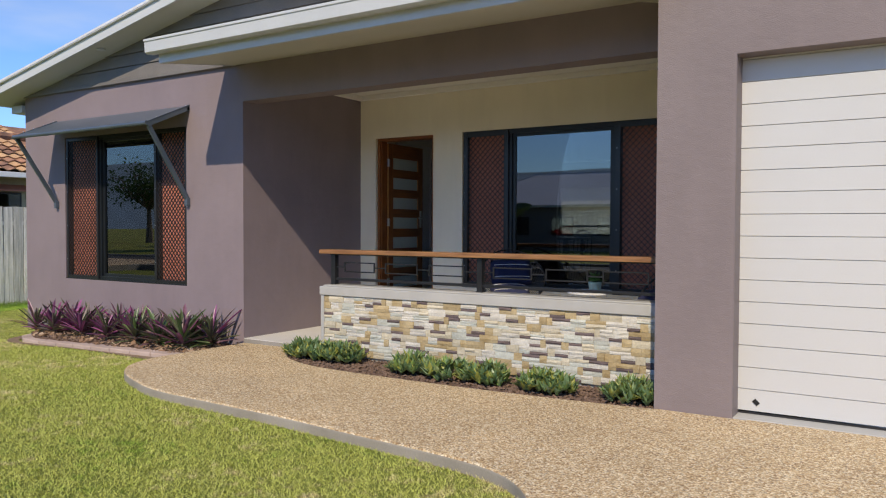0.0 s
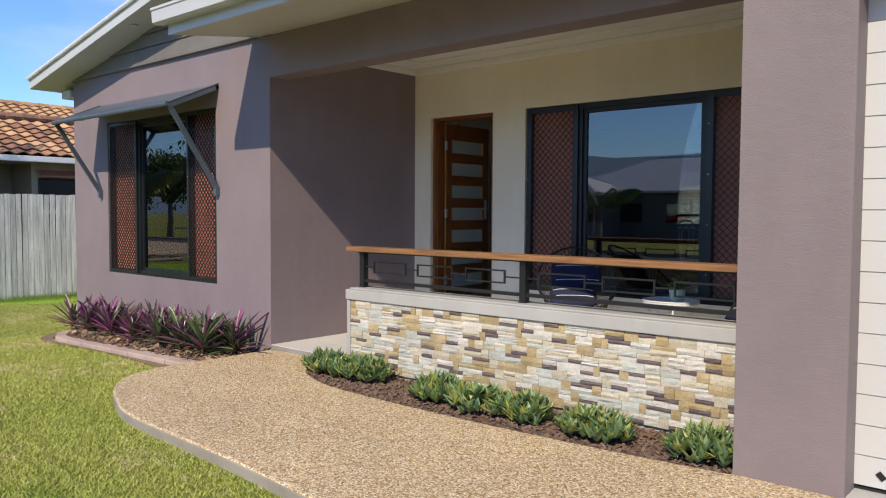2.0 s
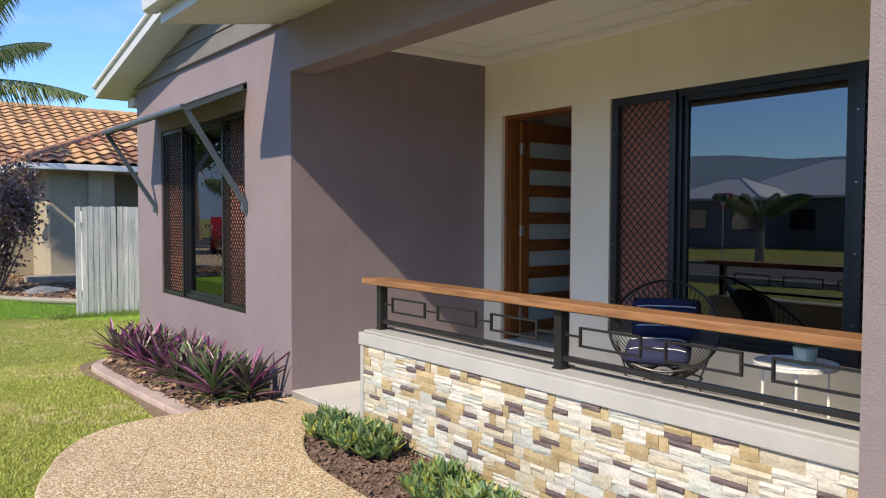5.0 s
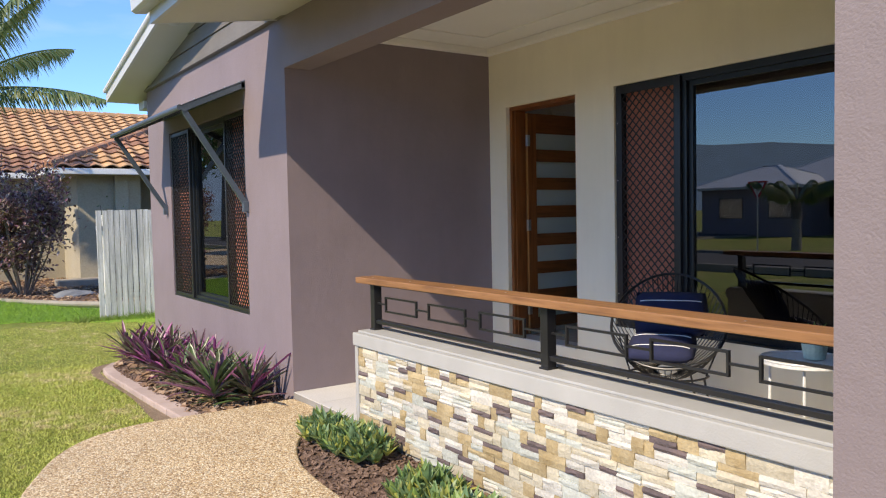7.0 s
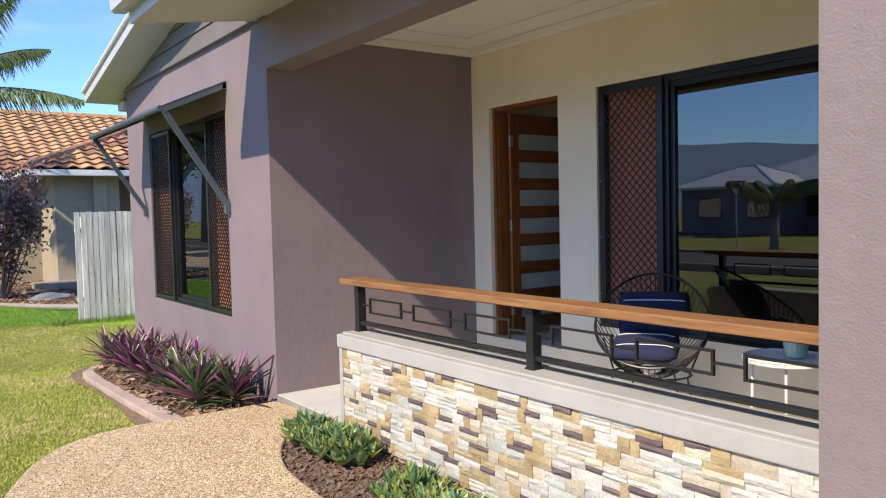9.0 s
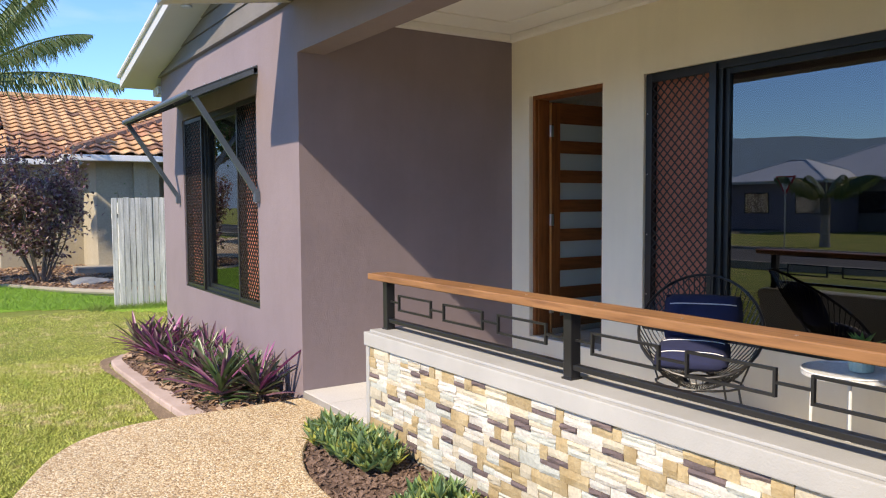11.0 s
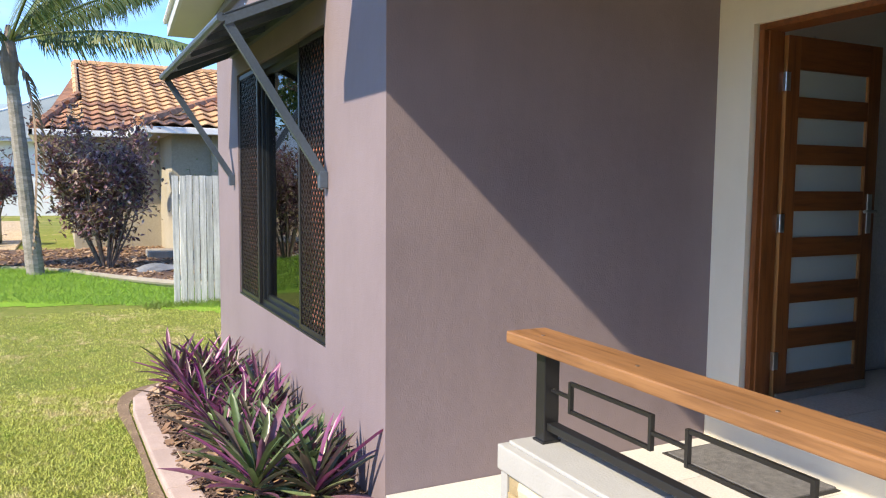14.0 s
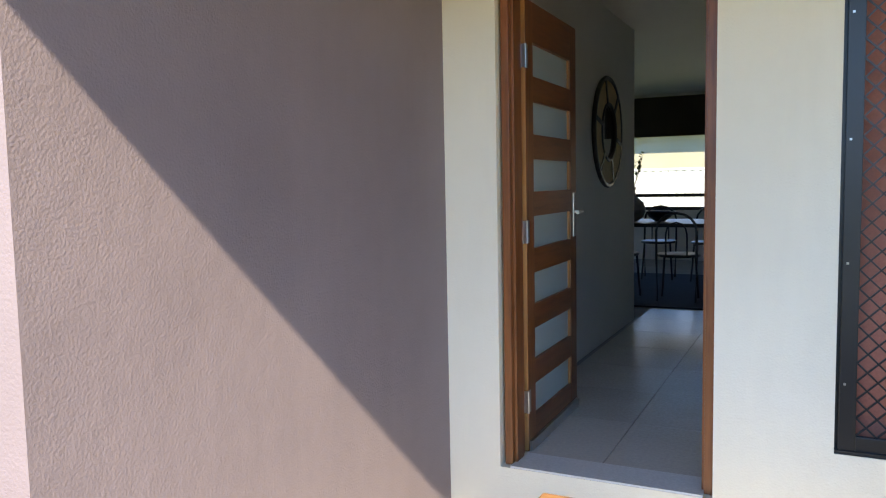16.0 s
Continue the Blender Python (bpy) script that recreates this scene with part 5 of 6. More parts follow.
part("pilaster", N(box(-20.35, -20.22, 7.55, 7.85, -0.5, 2.25, 0.01)), NWALL, nb, "paler rendered pilaster")
part("step", N(box(-20.4, -19.6, 6.2, 9.4, -0.5, -0.22, 0.02)), CONCRETE, nb)
for y0, y1, z0, z1 in ((9.35, 11.2, 0.35, 1.75), (5.3, 6.3, 0.6, 1.8)):
    x = -20.35 if y0 > 9 else -22.5
    w = part("window", N(box(x - 0.02, x + 0.03, y0 - 0.05, y1 + 0.05, z0 - 0.05, z1 + 0.05, 0.004)), FRAME, nb)
    part("pane", N(box(x + 0.031, x + 0.036, y0, y1, z0, z1)), GLASS, w)
part("window_hood", N(prism([(-20.35, 9.25, 2.0), (-19.98, 9.25, 1.85), (-19.98, 9.25, 1.82), (-20.35, 9.25, 1.97)], (0, 2.1, 0))), RUST, nb, "faded red window hood")
for a, b in (((-21.95, 4.1), (-21.95, 6.05)), ((-21.95, 6.05), (-19.7, 6.05)), ((-19.7, 6.05), (-19.7, 14)), ((-21.95, 4.1), (-31, 4.1))):
    lo, hi = (min(a[0], b[0]) - 0.05, max(a[0], b[0]) + 0.05), (min(a[1], b[1]) - 0.05, max(a[1], b[1]) + 0.05)
    g = part("gutter", N(box(*lo, *hi, 2.15, 2.285, 0.015)), WHITE, nb, "white gutter")
part("eave_soffit", N(box(-22.6, -19.75, 6.1, 14, 2.16, 2.2)), NWALL, nb)
part("eave_soffit", N(box(-31, -22.0, 4.15, 15, 2.165, 2.205)), NWALL, nb)


def tile_mesh(seed):
    r = random.Random(seed)
    V, F = [], []
    n = 6
    for row, (v, dz) in enumerate(((0, 0.05), (0.40, 0.0))):
        for i in range(n + 1):
            u = 0.335 * i / n
            V.append((u, v, dz + 0.055 * (0.5 + 0.5 * math.cos(math.tau * i / n)) + 0.01))
    for i in range(n + 1):
        V.append((0.335 * i / n, 0.004, V[i][2] - 0.022))
    for i in range(n):
        F += [(i, i + 1, n + 2 + i, n + 1 + i), (i, 2 * n + 2 + i, 2 * n + 3 + i, i + 1)]
    me = bpy.data.meshes.new("roof_tile")
    me.from_pydata(V, [], F)
    return me


TM = []
for mm in (TERRA, TERRA_OLD):
    t = tile_mesh(1)
    t.materials.append(mm)
    TM.append(t)


def tile_plane(o, u, v, nu, nv, keep, old, budget):
    u, v = Vector(u).normalized(), Vector(v).normalized()
    w = u.cross(v)
    rot = Matrix((u, v, w)).transposed().to_4x4()
    made, rest = 0, [[], []]
    for j in range(nv):
        for i in range(nu):
            if not keep(0.335 * (i + 0.5), 0.34 * (j + 0.5)):
                continue
            k = 1 if random.random() < old(j) else 0
            m = Matrix.Translation(Vector(o) + u * 0.335 * i + v * 0.34 * j + Vector((22, -8, 0.35))) @ rot @ pose(0, 0, random.uniform(0, 0.006), random.uniform(-1, 1), 0, random.uniform(-0.6, 0.6))
            if made < budget:
                ob = new("roof_tile", TM[k])
                ob.parent = nb
                ob.matrix_basis = m
                made += 1
            else:
                rest[k].append(m)
    for k, ms in enumerate(rest):
        if ms:
            V, F = [], []
            for m in ms:
                a = len(V)
                V += [tuple(m @ q.co) for q in TM[k].vertices]
                F += [tuple(a + i for i in p.vertices) for p in TM[k].polygons]
            raw("roof_tiles", V, F, (TERRA, TERRA_OLD)[k], nb, kind="stuff")


MS = (4.4 - 2.3) / 5.2
MR = 5.1
tile_plane((-22.0, 4.15, 2.27), (0, 1, 0), (-1, 0, MS), 30, 17, lambda a, b: a > min(b * 0.42, 0.98), lambda j: (0.9, 0.85, 0.8, 0.6, 0.4, 0.25)[j] if j < 6 else 0.06, 150)
tile_plane((-19.7, 6.05, 2.27), (0, 1, 0), (-1, 0, 0.41), 18, 8, lambda a, b: a > b * 0.9 - 0.1, lambda j: 0.55, 150)
tile_plane((-22.9, 6.08, 2.275), (1, 0, 0), (0, 1, 0.41), 10, 8, lambda a, b: 0.8 - b < a < 3.2 - b * 0.93, lambda j: 0.85, 0)
tile_plane((-31, 4.12, 2.27), (1, 0, 0), (0, 1, 0.95), 26, 4, lambda a, b: a < 9.0 - b * 1.7, lambda j: 0.85, 0)
part("roof_underlay", N(prism([(-22.0, 4.2, 2.25), (-27.2, 5.2, 4.36), (-32.4, 4.2, 2.25)], (0, 11, 0))), TERRA_OLD, nb)
part("wing_underlay", N(prism([(-19.8, 6.2, 2.24), (-22.8, 9.0, 3.42), (-25.8, 6.2, 2.24)], (0, 0.01, 0))), TERRA_OLD, nb)
part("wing_underlay", N(prism([(-19.75, 6.1, 2.22), (-19.75, 14, 2.22), (-22.6, 14, 3.39), (-22.6, 9.0, 3.39)], (-0.01, 0, -0.01))), TERRA_OLD, nb)
part("gablet", N(prism([(-24.4, 5.12, 3.2), (-27.2, 5.12, 4.3), (-30, 5.12, 3.2)], (0, 0.05, 0))), NWALL, nb)
part("gablet_barge", N(prism([(-24.3, 5.0, 3.18), (-27.2, 5.0, 4.42), (-27.2, 5.0, 4.27), (-24.5, 5.0, 3.1)], (0, 0.04, 0))), TRIM, nb)
part("gablet_barge", N(prism([(-30.1, 5.0, 3.18), (-27.2, 5.0, 4.42), (-27.2, 5.0, 4.27), (-29.9, 5.0, 3.1)], (0, 0.04, 0))), TRIM, nb)


def caps(a, b, m, r=0.10):
    a, b = Vector(a), Vector(b)
    n = max(1, int((b - a).length / 0.4))
    for k in range(n):
        p, q = a.lerp(b, k / n), a.lerp(b, (k + 1.05) / n)
        part("ridge_cap", N(tube([p, q], [r * 1.12, r * 0.95], 8)), m, nb)


caps((-27.2, 5.05, 4.42), (-27.2, 14, 4.42), TERRA)
caps((-24.45, 5.05, 3.3), (-27.2, 5.05, 4.42), TERRA, 0.07)
caps((-22.0, 4.2, 2.36), (-24.4, 5.1, 3.28), TERRA_OLD)
caps((-19.72, 6.1, 2.34), (-22.7, 9.0, 3.5), TERRA_OLD, 0.11)
caps((-22.7, 9.0, 3.5), (-22.7, 14, 3.5), TERRA_OLD, 0.11)

# neighbour's garden
KERB_N = smooth_line([(-14.3, 9.5), (-14.9, 7.5), (-15.6, 6.35), (-16.8, 5.45), (-18.2, 4.55), (-19.3, 3.1), (-20.4, 1.4), (-21.2, -1.5)], 4)
nbed = KERB_N + [(-23.2, -1.5), (-22.6, 3.8), (-22.6, 9.5)]
slab("ground_neighbour_bed", nbed, -0.36, 0.3, MULCH, "brown leafy mulch in the neighbour's garden", "garden bed")
kb = bmesh.new()
tube([(x, y, -0.385) for x, y in KERB_N], 0.05, 8, kb)
part("kerb", kb, CONCRETE, None, "rounded concrete garden kerb", kind="structure", category="kerb")
chips("leaf_litter", nbed, -0.345, 3000, DEADLEAF, "dry leaf litter on the mulch", 0.02, 0.06)
slab("pavement", [(-23.3, -7), (-36, -7), (-36, 3.7), (-22.7, 3.7)], -0.345, 0.3, AGG, "tan driveway of the house next door", "driveway")
rk = thing("garden_rock", (-17.45, 6.15, -0.36), "flat grey-blue garden rock in the mulch", "rock")
b = bmesh.new()
bmesh.ops.create_icosphere(b, subdivisions=3, radius=1)
for v in b.verts:
    v.co = Vector((v.co.x * 0.3, v.co.y * 0.38, v.co.z * 0.12)) * (1 + 0.25 * noise.noise(v.co * 1.7))
part("stone", b, ROCK, rk)

xs = np.linspace(-19.6, -12.9, 40)
V, F = [], []
gy = [0.2 * j for j in range(-10, 48)]
for i, x in enumerate(xs):
    for y in gy:
        V.append((x, y, ground_z(x, y) + 0.006))
K = len(gy)
for i in range(len(xs) - 1):
    for j in range(K - 1):
        cx, cy = (xs[i] + xs[i + 1]) / 2, gy[j] + 0.1
        bx = -13.4 - 0.62 * max(0, 6.5 - cy) + 0.25 * math.sin(cy * 2.1)
        if cx < bx:
            F.append((i * K + j, (i + 1) * K + j, (i + 1) * K + j + 1, i * K + j + 1))
raw("ground_lush", V, F, LUSH, None, "bright green unmown grass by the neighbour's kerb", "lawn", "structure")


def leaves_mesh(pts, size, normals=True):
    V, F = [], []
    for p in pts:
        m = Matrix.Translation(p) @ pose(0, 0, 0, random.uniform(-60, 80), random.uniform(-40, 40), random.uniform(0, 360))
        s = size * random.uniform(0.6, 1.25)
        j = len(V)
        V += [tuple(m @ Vector(q)) for q in ((0, 0, 0), (-0.22 * s, 0.5 * s, 0.06 * s), (0.22 * s, 0.5 * s, 0.06 * s), (0, s, -0.05 * s), (0, 0.5 * s, 0))]
        F += [(j, j + 4, j + 1), (j, j + 2, j + 4), (j + 1, j + 4, j + 3), (j + 4, j + 2, j + 3)]
    return V, F


def bush(name, at, rad, n, size, material, label, cat, stems=9, trunk=None, fill=0.5):
    th = thing(name, at, label, cat)
    st = bmesh.new()
    pts = []
    base = Vector((0, 0, trunk or 0))
    if trunk:
        tube([(0, 0, -0.3), (0.05, 0, trunk * 0.5), (0, 0.05, trunk + rad[2] * 0.5)], [rad[0] * 0.09, rad[0] * 0.06, rad[0] * 0.03], 8, st)
    twigs = []
    for k in range(stems):
        a, e = k * 2.4 + random.uniform(-0.3, 0.3), random.uniform(0.35, 1.0)
        tip = base + Vector((rad[0] * 0.85 * math.cos(a) * e, rad[1] * 0.85 * math.sin(a) * e, rad[2] * (2.0 if not trunk else 1.2) * random.uniform(0.55, 0.98)))
        mid = base.lerp(tip, 0.5) + Vector((0.1 * math.cos(a) * rad[0], 0.1 * math.sin(a) * rad[1], 0))
        r0 = 0.022 if not trunk else rad[0] * 0.04
        tube([base + Vector((0.06 * math.cos(a), 0.06 * math.sin(a), -0.05 if not trunk else 0)), mid, tip], [r0, r0 * 0.6, r0 * 0.25], 5, st)
        for q in range(5):
            s = base.lerp(tip, 0.3 + 0.14 * q)
            t2 = s + Vector((random.uniform(-1, 1) * rad[0], random.uniform(-1, 1) * rad[1], random.uniform(0.0, 0.8) * rad[2])) * 0.36
            tube([s, t2], [r0 * 0.4, r0 * 0.15], 4, st)
            twigs += [(s, t2), (mid, tip)]
    for i in range(n):
        s, t2 = random.choice(twigs)
        p = s.lerp(t2, random.uniform(0.2, 1.1)) + Vector((random.gauss(0, 1) * rad[0], random.gauss(0, 1) * rad[1], random.gauss(0, 1) * rad[2])) * (0.10 if not trunk else 0.2)
        if noise.noise(p * (2.2 / max(rad))) > -fill:
            pts.append(p)
    V, F = leaves_mesh(pts, size)
    part("trunk" if trunk else "stalk", st, BARK, th, kind="" if trunk else "stuff")
    raw("crown" if trunk else "foliage", V, F, material, th, kind="stuff")
    return th


bush("shrub", (-18.15, 5.35, -0.36), (1.15, 1.2, 1.33), 12500, 0.115, BURG, "tall burgundy-leaved shrub with bare twigs in the mulch", "shrub", 16, fill=0.22)
bush("shrub", (-18.9, 3.35, -0.36), (0.85, 0.75, 1.2), 6000, 0.10, BURG, "burgundy-leaved shrub beside the palm", "shrub", 13, fill=0.15)
bush("shrub", (-17.7, 6.95, -0.36), (0.3, 0.45, 1.05), 260, 0.07, SUCC, "thin straggly shrub with pale leaves behind the fence", "shrub", 7)
bush("shrub", (-19.9, 1.2, -0.36), (0.9, 0.8, 0.8), 1800, 0.10, BURG, "low burgundy-leaved shrub by the kerb", "shrub", 10)


def frond(th, base, az, length, rise, droop, material, width=0.56, n=80, name="frond", label=""):
    """A feather leaf: a rib that arches over, with two rows of hanging leaflets."""
    d = Vector((math.cos(az), math.sin(az), 0))
    side = Vector((-math.sin(az), math.cos(az), 0))
    rib, V, F = [], [], []
    for i in range(13):
        t = i / 12
        rib.append(Vector(base) + d * length * t * (1 - 0.18 * t * droop) + Vector((0, 0, length * (rise * t - droop * t * t * 0.55))))
    st = tube(rib, [0.028 * (1 - 0.9 * i / 12) for i in range(13)], 5)
    f = part(name, st, material, th, label)
    for i in range(n):
        t = 0.12 + 0.87 * i / n
        k = t * 12
        p = rib[int(k)].lerp(rib[min(12, int(k) + 1)], k - int(k))
        ln = width * (math.sin(math.pi * min(1, t * 0.9 + 0.12)) ** 0.6) * random.uniform(0.85, 1.1)
        for s in (-1, 1):
            tip = p + (side * s * 0.55 + d * 0.36) * ln + Vector((0, 0, -ln * random.uniform(0.6, 1.05)))
            mid = p.lerp(tip, 0.5) + Vector((0, 0, ln * 0.14))
            w = d * 0.020
            j = len(V)
            V += [tuple(q) for q in (p - w * 0.5, p + w * 0.5, mid - w, mid + w, tip)]
            F += [(j, j + 1, j + 3, j + 2), (j + 2, j + 3, j + 4)]
    raw("foliage", V, F, material, f, kind="stuff")


def palm(at, top, label, fronds, dry=True, r=0.13):
    th = thing("palm_tree", at, label, "palm tree")
    top = Vector(top) - Vector(at)
    path, rad = [], []
    for i in range(24):
        t = i / 23
        path.append(Vector((top.x * t, top.y * t, -0.3 + (top.z + 0.3) * t)))
        rad.append(r * (1.25 - 0.45 * t) * (1 + 0.06 * (i % 2)))
    part("trunk", tube(path, rad, 12), TRUNK, th)
    part("crownshaft", tube([top - Vector((0, 0, 0.35)), top, top + Vector((0, 0, 0.35)), top + Vector((0, 0, 0.6))], [r * 0.85, r * 1.25, r * 0.8, r * 0.3], 10), BARK, th, "brown fibrous crown base")
    for az, ln, rise, droop in fronds:
        frond(th, top + Vector((0.06 * math.cos(az), 0.06 * math.sin(az), 0.35)), az, ln, rise, droop, PALMLEAF)
    if dry:
        frond(th, top + Vector((0.05, 0.10, 0.05)), 1.1, 0.9, -1.0, 4.8, DRYLEAF, 0.3, 40, "dead_frond", "dry brown hanging frond")
        tube_b = tube([top + Vector((0, -0.05, 0.1)), top + Vector((-0.1, -0.35, 0.3)), top + Vector((-0.1, -0.5, 0.4))], [0.05, 0.045, 0.03], 6)
        part("frond_stub", tube_b, BARK, th)
        V, F = [], []
        for k in range(160):
            p = top + Vector((random.gauss(0.1, 0.1), random.gauss(-0.35, 0.12), 0.55 + random.gauss(0, 0.13)))
            m = Matrix.Translation(p) @ pose(0, 0, 0, random.uniform(0, 180), 0, random.uniform(0, 360))
            j = len(V)
            V += [tuple(m @ Vector(c)) for c in ((0, 0, 0), (-0.012, 0.05, 0), (0.012, 0.05, 0), (0, 0.1, 0))]
            F += [(j, j + 1, j + 3, j + 2)]
        raw("seed_cluster", V, F, SUCC, th, "yellow-green seed cluster", kind="stuff")
    return th


palm((-17.9, 4.25, -0.36), (-17.52, 3.98, 3.05), "slender grey-trunked palm leaning over the neighbour's bed", [(1.15, 3.25, 0.24, 0.48), (0.35, 3.0, 0.75, 0.6), (1.9, 3.0, 0.8, 0.7), (2.7, 2.9, 0.9, 0.8), (3.6, 3.0, 0.7, 0.7), (4.4, 3.1, 0.5, 0.7), (5.0, 3.0, 0.9, 0.8), (5.6, 3.1, 0.6, 0.7), (0.8, 2.9, 1.15, 0.7), (-0.35, 3.0, 0.35, 0.75), (4.0, 2.8, 1.2, 0.7), (2.2, 2.8, 1.2, 0.6)], True, 0.115)


def wheelie(at, lid, rz, label):
    th = thing("wheelie_bin", at, label, "bin", "wheeled bins on the drive", rz)
    part("body", prism([(-0.24, -0.28, 0.08), (0.24, -0.28, 0.08), (0.24, 0.24, 0.08), (-0.24, 0.24, 0.08)], (0, 0, 0.85)), FRAME, th)
    part("lid", prism([(-0.28, -0.34, 0.93), (-0.28, 0.3, 0.93), (-0.28, 0.28, 1.0), (-0.28, 0.0, 1.05), (-0.28, -0.32, 1.0)], (0.56, 0, 0)), lid, th, "coloured hinged lid")
    for x in (-0.22, 0.17):
        part("wheel", tube([(x, 0.25, 0.1), (x + 0.05, 0.25, 0.1)], 0.1, 14), RUBBER, th)


wheelie((-24.4, 3.05, -0.345), SIGNRED, 80, "dark wheeled bin with a red lid")
wheelie((-24.9, 2.35, -0.345), STRAW, 95, "dark wheeled bin with a yellow lid")


# ---- the street and what stands across it ----
def house(at, size, eave_h, ridge_h, wallm, roofm, label, rz=0):
    th = thing("house", at, label, "house", rz=rz)
    w, d = size[0] / 2, size[1] / 2
    part("wall", box(-w, w, -d, d, -0.3, eave_h), wallm, th)
    part("eave", box(-w - 0.6, w + 0.6, -d - 0.6, d + 0.6, eave_h - 0.02, eave_h + 0.12), TRIM, th)
    e, r = (w + 0.65, d + 0.65), max(0.3, w - d)
    bm = bmesh.new()
    c = [bm.verts.new((sx * e[0], sy * e[1], eave_h + 0.12)) for sx, sy in ((-1, -1), (1, -1), (1, 1), (-1, 1))]
    t = [bm.verts.new((-r, 0, ridge_h)), bm.verts.new((r, 0, ridge_h))]
    for f in ((c[0], c[1], t[1], t[0]), (c[1], c[2], t[1]), (c[2], c[3], t[0], t[1]), (c[3], c[0], t[0])):
        bm.faces.new(f)
    rf = part("roof", bm, roofm, th)
    for p, q in (((-e[0], -e[1], eave_h + 0.12), (-r, 0, ridge_h)), ((e[0], -e[1], eave_h + 0.12), (r, 0, ridge_h)), ((e[0], e[1], eave_h + 0.12), (r, 0, ridge_h)), ((-e[0], e[1], eave_h + 0.12), (-r, 0, ridge_h)), ((-r, 0, ridge_h), (r, 0, ridge_h))):
        part("ridge_cap", bar(p, q, 0.22, 0.05), WHITE, rf)
    for x in np.arange(-w + 1.2, w - 1, 3.2):
        for sy in (-1, 1):
            wn_ = part("window", box(x, x + 1.6, sy * d - 0.04, sy * d + 0.04, 0.9, 2.1, 0.01), FRAME, th)
            part("pane", box(x + 0.06, x + 1.54, sy * (d + 0.042) - 0.003, sy * (d + 0.042) + 0.003, 0.96, 2.04), GLASS, wn_)
    return th


slab("road", [(-90, -10.2), (90, -10.2), (90, -4.9), (-90, -4.9)], -0.45, 0.3, ASPHALT, "dark asphalt residential street", "road")
slab("road_side", [(-33, -80), (-27, -80), (-27, -10.2), (-33, -10.2)], -0.451, 0.3, ASPHALT, "dark asphalt side street", "road")
for y0, y1 in ((-4.9, -4.72), (-10.38, -10.2)):
    part("kerb", box(-90, 90, y0, y1, -0.8, -0.36, 0.02), CONCRETE, None, "concrete street kerb", kind="structure", category="kerb")
house((-21.0, -35, -0.45), (16, 9), 2.75, 5.3, DARK_CLAD, GREY_ROOF, "dark rendered house with a grey steel hip roof across the street")
house((-27.5, -29.5, -0.45), (6, 5), 2.6, 4.0, MAUVE, GREY_ROOF, "small dark wing with a grey hip roof across the street")
house((0, -34, -0.45), (17, 10), 2.75, 5.2, NWALL, GREY_ROOF, "beige house with a grey steel hip roof across the street")
house((22, -32, -0.45), (15, 10), 2.75, 5.0, CREAM, ROOFING, "cream house with a pale hip roof across the street")
house((-46, 5.5, -0.35), (11, 9), 3.2, 5.7, WHITE, GREEN_ROOF, "white house with a green-grey steel roof beyond the neighbour", 90)
sg = thing("give_way_sign", (-18.2, -13.9, -0.46), "red and white triangular give-way sign on a grey post", "sign")
part("post", tube([(0, 0, -0.2), (0, 0, 2.3)], 0.03, 8), CHROME, sg)
part("border", prism([(-0.42, -0.02, 2.55), (0.42, -0.02, 2.55), (0, -0.02, 1.82)], (0, 0.03, 0)), SIGNRED, sg)
part("face", prism([(-0.30, 0.0115, 2.48), (0.30, 0.0115, 2.48), (0, 0.0115, 1.96)], (0, 0.004, 0)), WHITE, sg)
palm((-17.4, -15.2, -0.46), (-17.4, -15.2, 0.9), "young green palm on the far verge", [(k * 0.7, 2.2, 0.9, 1.0) for k in range(9)], False, 0.16)
palm((-22.6, -0.6, -0.36), (-22.6, -0.6, 1.2), "young green palm beside the drive", [(k * 0.7 + 0.3, 1.8, 0.9, 1.0) for k in range(9)], False, 0.1)

car = thing("parked_car", (-31.5, -3.4, -0.345), "dark red parked hatchback on the drive", "car", rz=20)
body = [(-2.05, 0.35), (-2.1, 0.75), (-1.95, 0.98), (-1.5, 1.02), (-0.9, 1.42), (0.55, 1.45), (1.15, 1.02), (1.95, 0.88), (2.1, 0.6), (2.08, 0.3)]
part("body", prism([(x, -0.85, z) for x, z in body], (0, 1.7, 0)), CARRED, car)
part("side_glass", prism([(-1.35, -0.856, 1.04), (-0.85, -0.856, 1.36), (0.5, -0.856, 1.39), (0.98, -0.856, 1.04)], (0, 1.712, 0)), GLASS, car)
for x in (-1.3, 1.3):
    for y in (-0.88, 0.66):
        wh = part("wheel", tube([(x, y, 0.32), (x, y + 0.22, 0.32)], 0.32, 20), RUBBER, car)
        part("rim", tube([(x, y - 0.004, 0.32), (x, y + 0.224, 0.32)], 0.2, 12), CHROME, wh)

random.seed(77)
proto = [bush("tree", (0, 0, -500), (3.0 + k, 2.8 + k, 2.4 + 0.6 * k), 2600, 0.42, GREENLEAF, "leafy green street tree in the distance", "tree", 9, trunk=2.0 + k, fill=0.3) for k in range(3)]
spots_t = [(-44, -14), (-40, -22), (-52, -9), (-47, -30), (9, -45), (16, -42), (-60, -20), (-62, -34), (-70, -12), (32, -40)]
for i, (x, y) in enumerate(spots_t):
    m = pose(x, y, -0.4, 0, 0, 57 * i) @ Matrix.Scale(random.uniform(0.8, 1.25), 4)
    if i < 3:
        proto[i].matrix_basis = m
    else:
        tagged(copy_thing(proto[i % 3], m), group="street trees")
for p in proto:
    p["group"] = "street trees"
hl = []
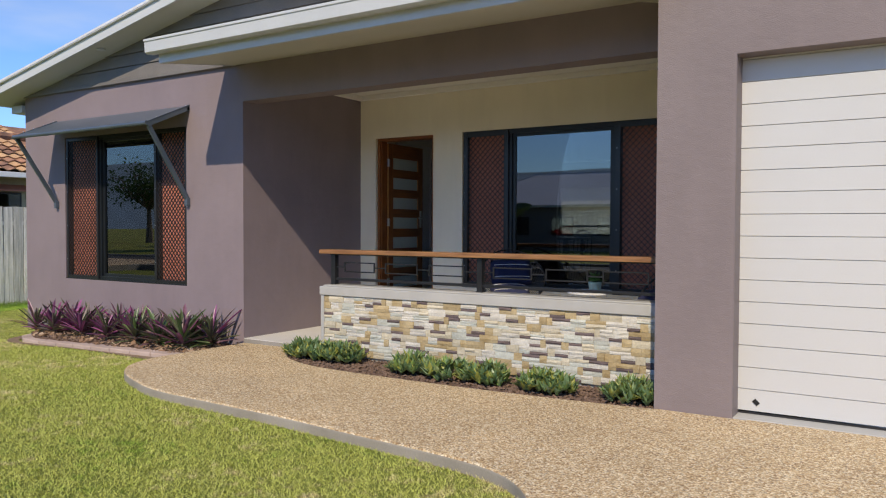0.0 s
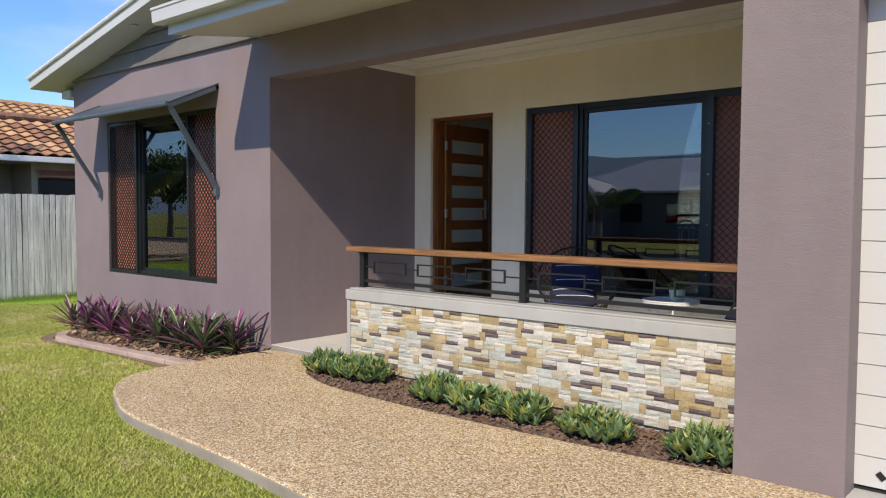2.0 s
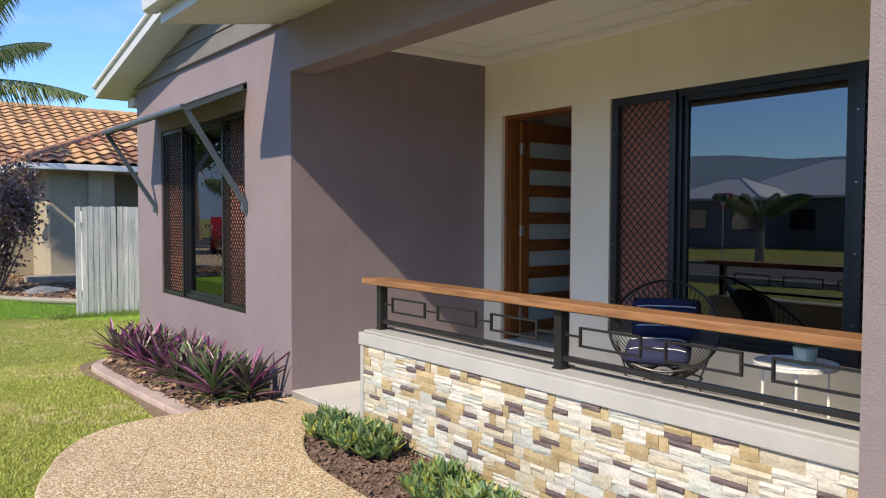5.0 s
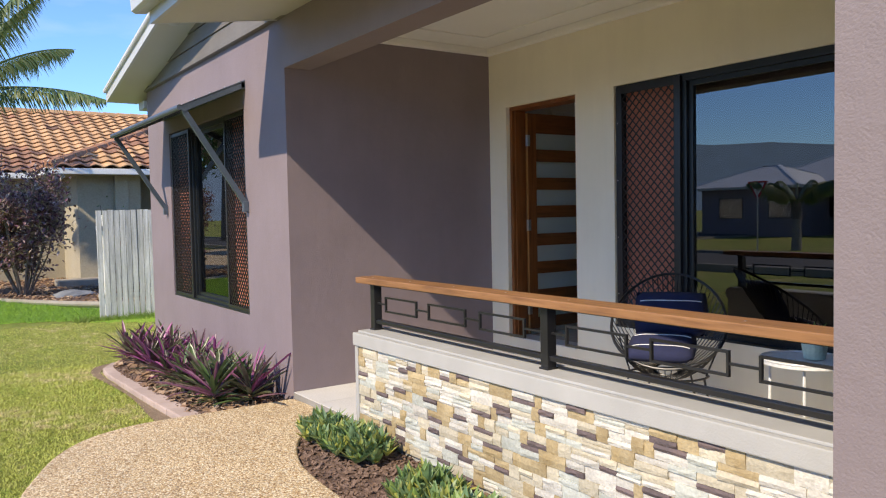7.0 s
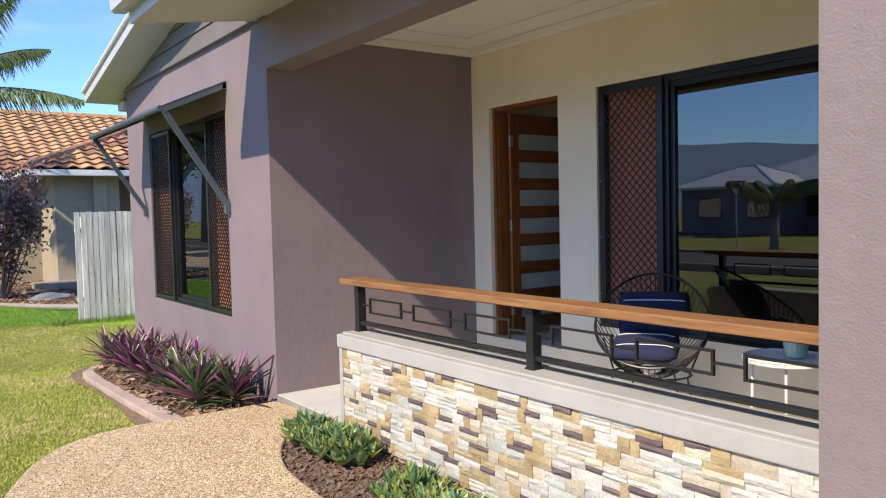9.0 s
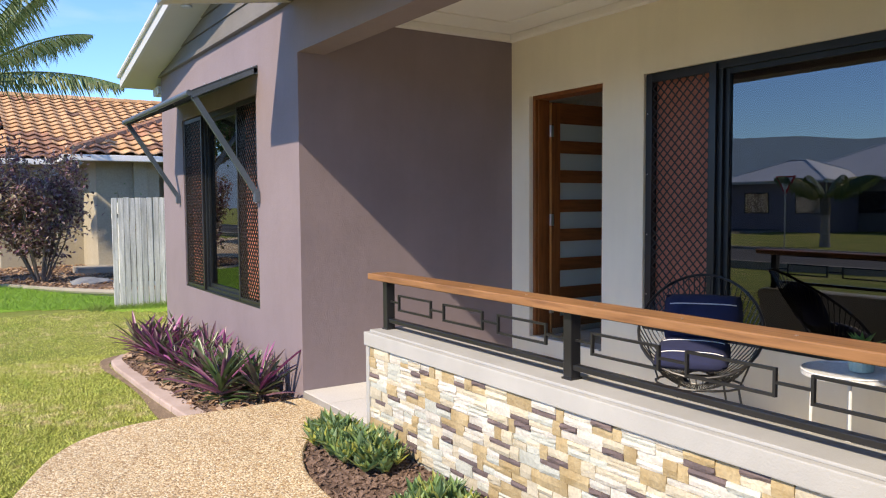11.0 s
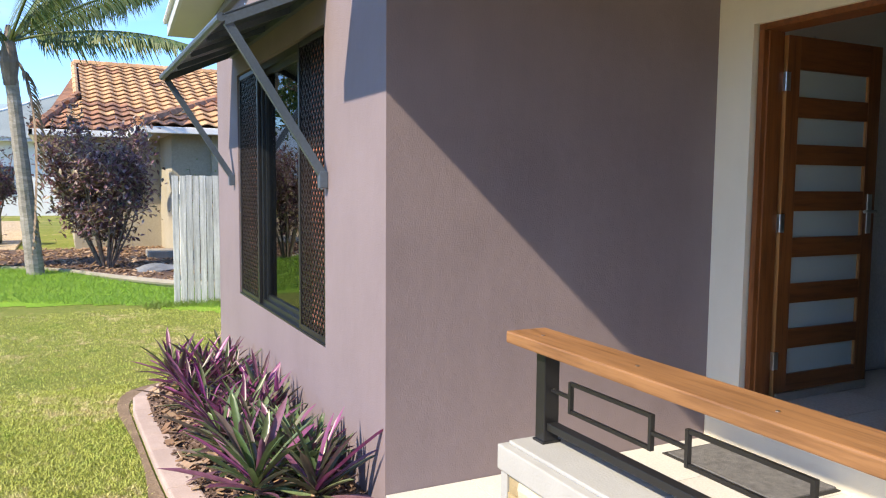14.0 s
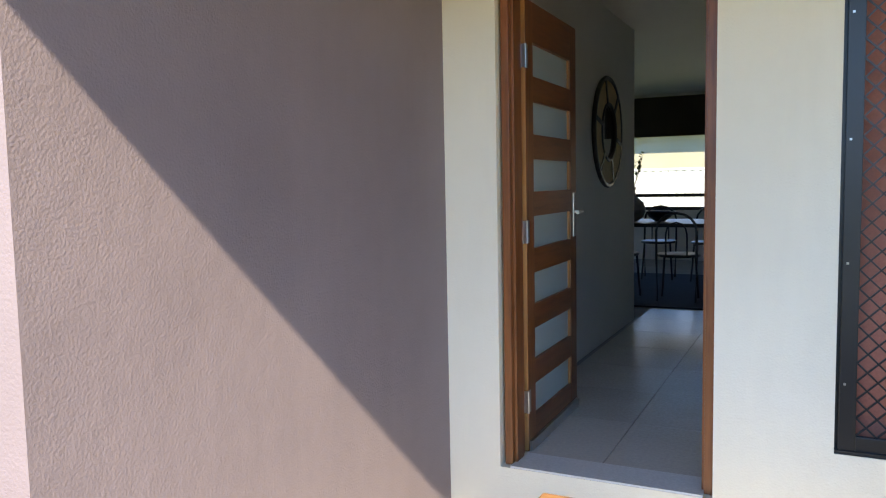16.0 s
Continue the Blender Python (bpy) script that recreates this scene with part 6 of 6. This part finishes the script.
for i in range(61):
    a = math.pi * (0.9 + 1.25 * i / 60)
    hl.append((650 * math.cos(a), 650 * math.sin(a), 52 + 16 * noise.noise(Vector((i * 0.13, 0.3, 0))) + 9 * noise.noise(Vector((i * 0.5, 4, 0)))))
V = [(x, y, -5) for x, y, z in hl] + hl
# pale blue of distant haze is put into the hill colour
raw("backdrop_hills", V, [(i, i + 1, 62 + i, 61 + i) for i in range(60)], surface("hill_haze", (0.34, 0.42, 0.50), (0.40, 0.48, 0.56), 1.0, 0.01, 0.1, 0), None, "low wooded hills, coloured hazy blue and faintly glowing", "hills", "structure")
# faint emission lifts the backlit hills towards the hazy sky
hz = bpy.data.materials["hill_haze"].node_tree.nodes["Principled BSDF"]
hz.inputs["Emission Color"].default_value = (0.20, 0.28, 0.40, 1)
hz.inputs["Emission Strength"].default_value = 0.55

# ---- grass ----
rs = np.random.RandomState(4)


def grass(name, n, x0, x1, y0, y1, ok, h0, h1, material, label):
    X, Y = rs.uniform(x0, x1, n), rs.uniform(y0, y1, n)
    V, F = [], []
    for x, y in zip(X, Y):
        if not ok(x, y):
            continue
        z = ground_z(x, y)
        a, h = rs.uniform(0, math.tau), rs.uniform(h0, h1)
        b = rs.uniform(0, math.tau)
        c, s, w = math.cos(a), math.sin(a), 0.0034 + 0.001 * rs.rand()
        le = h * rs.uniform(0.5, 1.8)
        j = len(V)
        V += [(x - c * w, y - s * w, z - 0.004), (x + c * w, y + s * w, z - 0.004), (x + math.cos(b) * le, y + math.sin(b) * le, z + h)]
        F.append((j, j + 1, j + 2))
    raw(name, V, F, material, None, label, "grass", "stuff")


PB = [(x, y) for x, y in PAVE]


def lawn_ok(x, y):
    if y > 4.95 and x > -9.8 and inside(x, y, soil_edge):
        return False
    if x > -1.75 or inside(x, y, PB):
        return False
    if x > -9.75 and y > 5.07:
        return not (x > -9.1 or y > 5.4)
    return not (x > -10.68 and y > 5.98)


grass("grass", 300000, -9.8, -1.7, 0.6, 5.1, lawn_ok, 0.008, 0.026, BLADE, "short mown lawn grass, green with dry straw patches")
grass("grass", 60000, -14.0, -9.5, 1.5, 7.5, lawn_ok, 0.008, 0.022, BLADE, "short mown lawn grass, green with dry straw patches")
grass("tall_grass", 45000, -19.3, -13.6, 2.5, 9, lambda x, y: x < -13.6 - 0.62 * max(0, 6.5 - y) and not inside(x, y, nbed), 0.04, 0.10, leaf_mat("tall_grass_blade", [(0.16, 0.30, 0.05), (0.20, 0.36, 0.06), (0.13, 0.25, 0.04)], 0.6, 0.35), "bright green longer grass by the kerb")
grass("tall_grass", 2500, -14.2, -13.85, 5.6, 9, lambda x, y: True, 0.04, 0.12, leaf_mat("fence_grass_blade", [(0.16, 0.24, 0.05), (0.20, 0.28, 0.06)], 0.6, 0.3), "long grass at the foot of the fence")

# ---- floor tiles ----
tiles(porch, -6.496, -1.56, 6.002, 7.998, -0.2635, 0.45, TILE)
tiles(hall, -6.46, -4.06, 8.2, 12.4, -0.0065, 0.6, FLOOR_TILE)
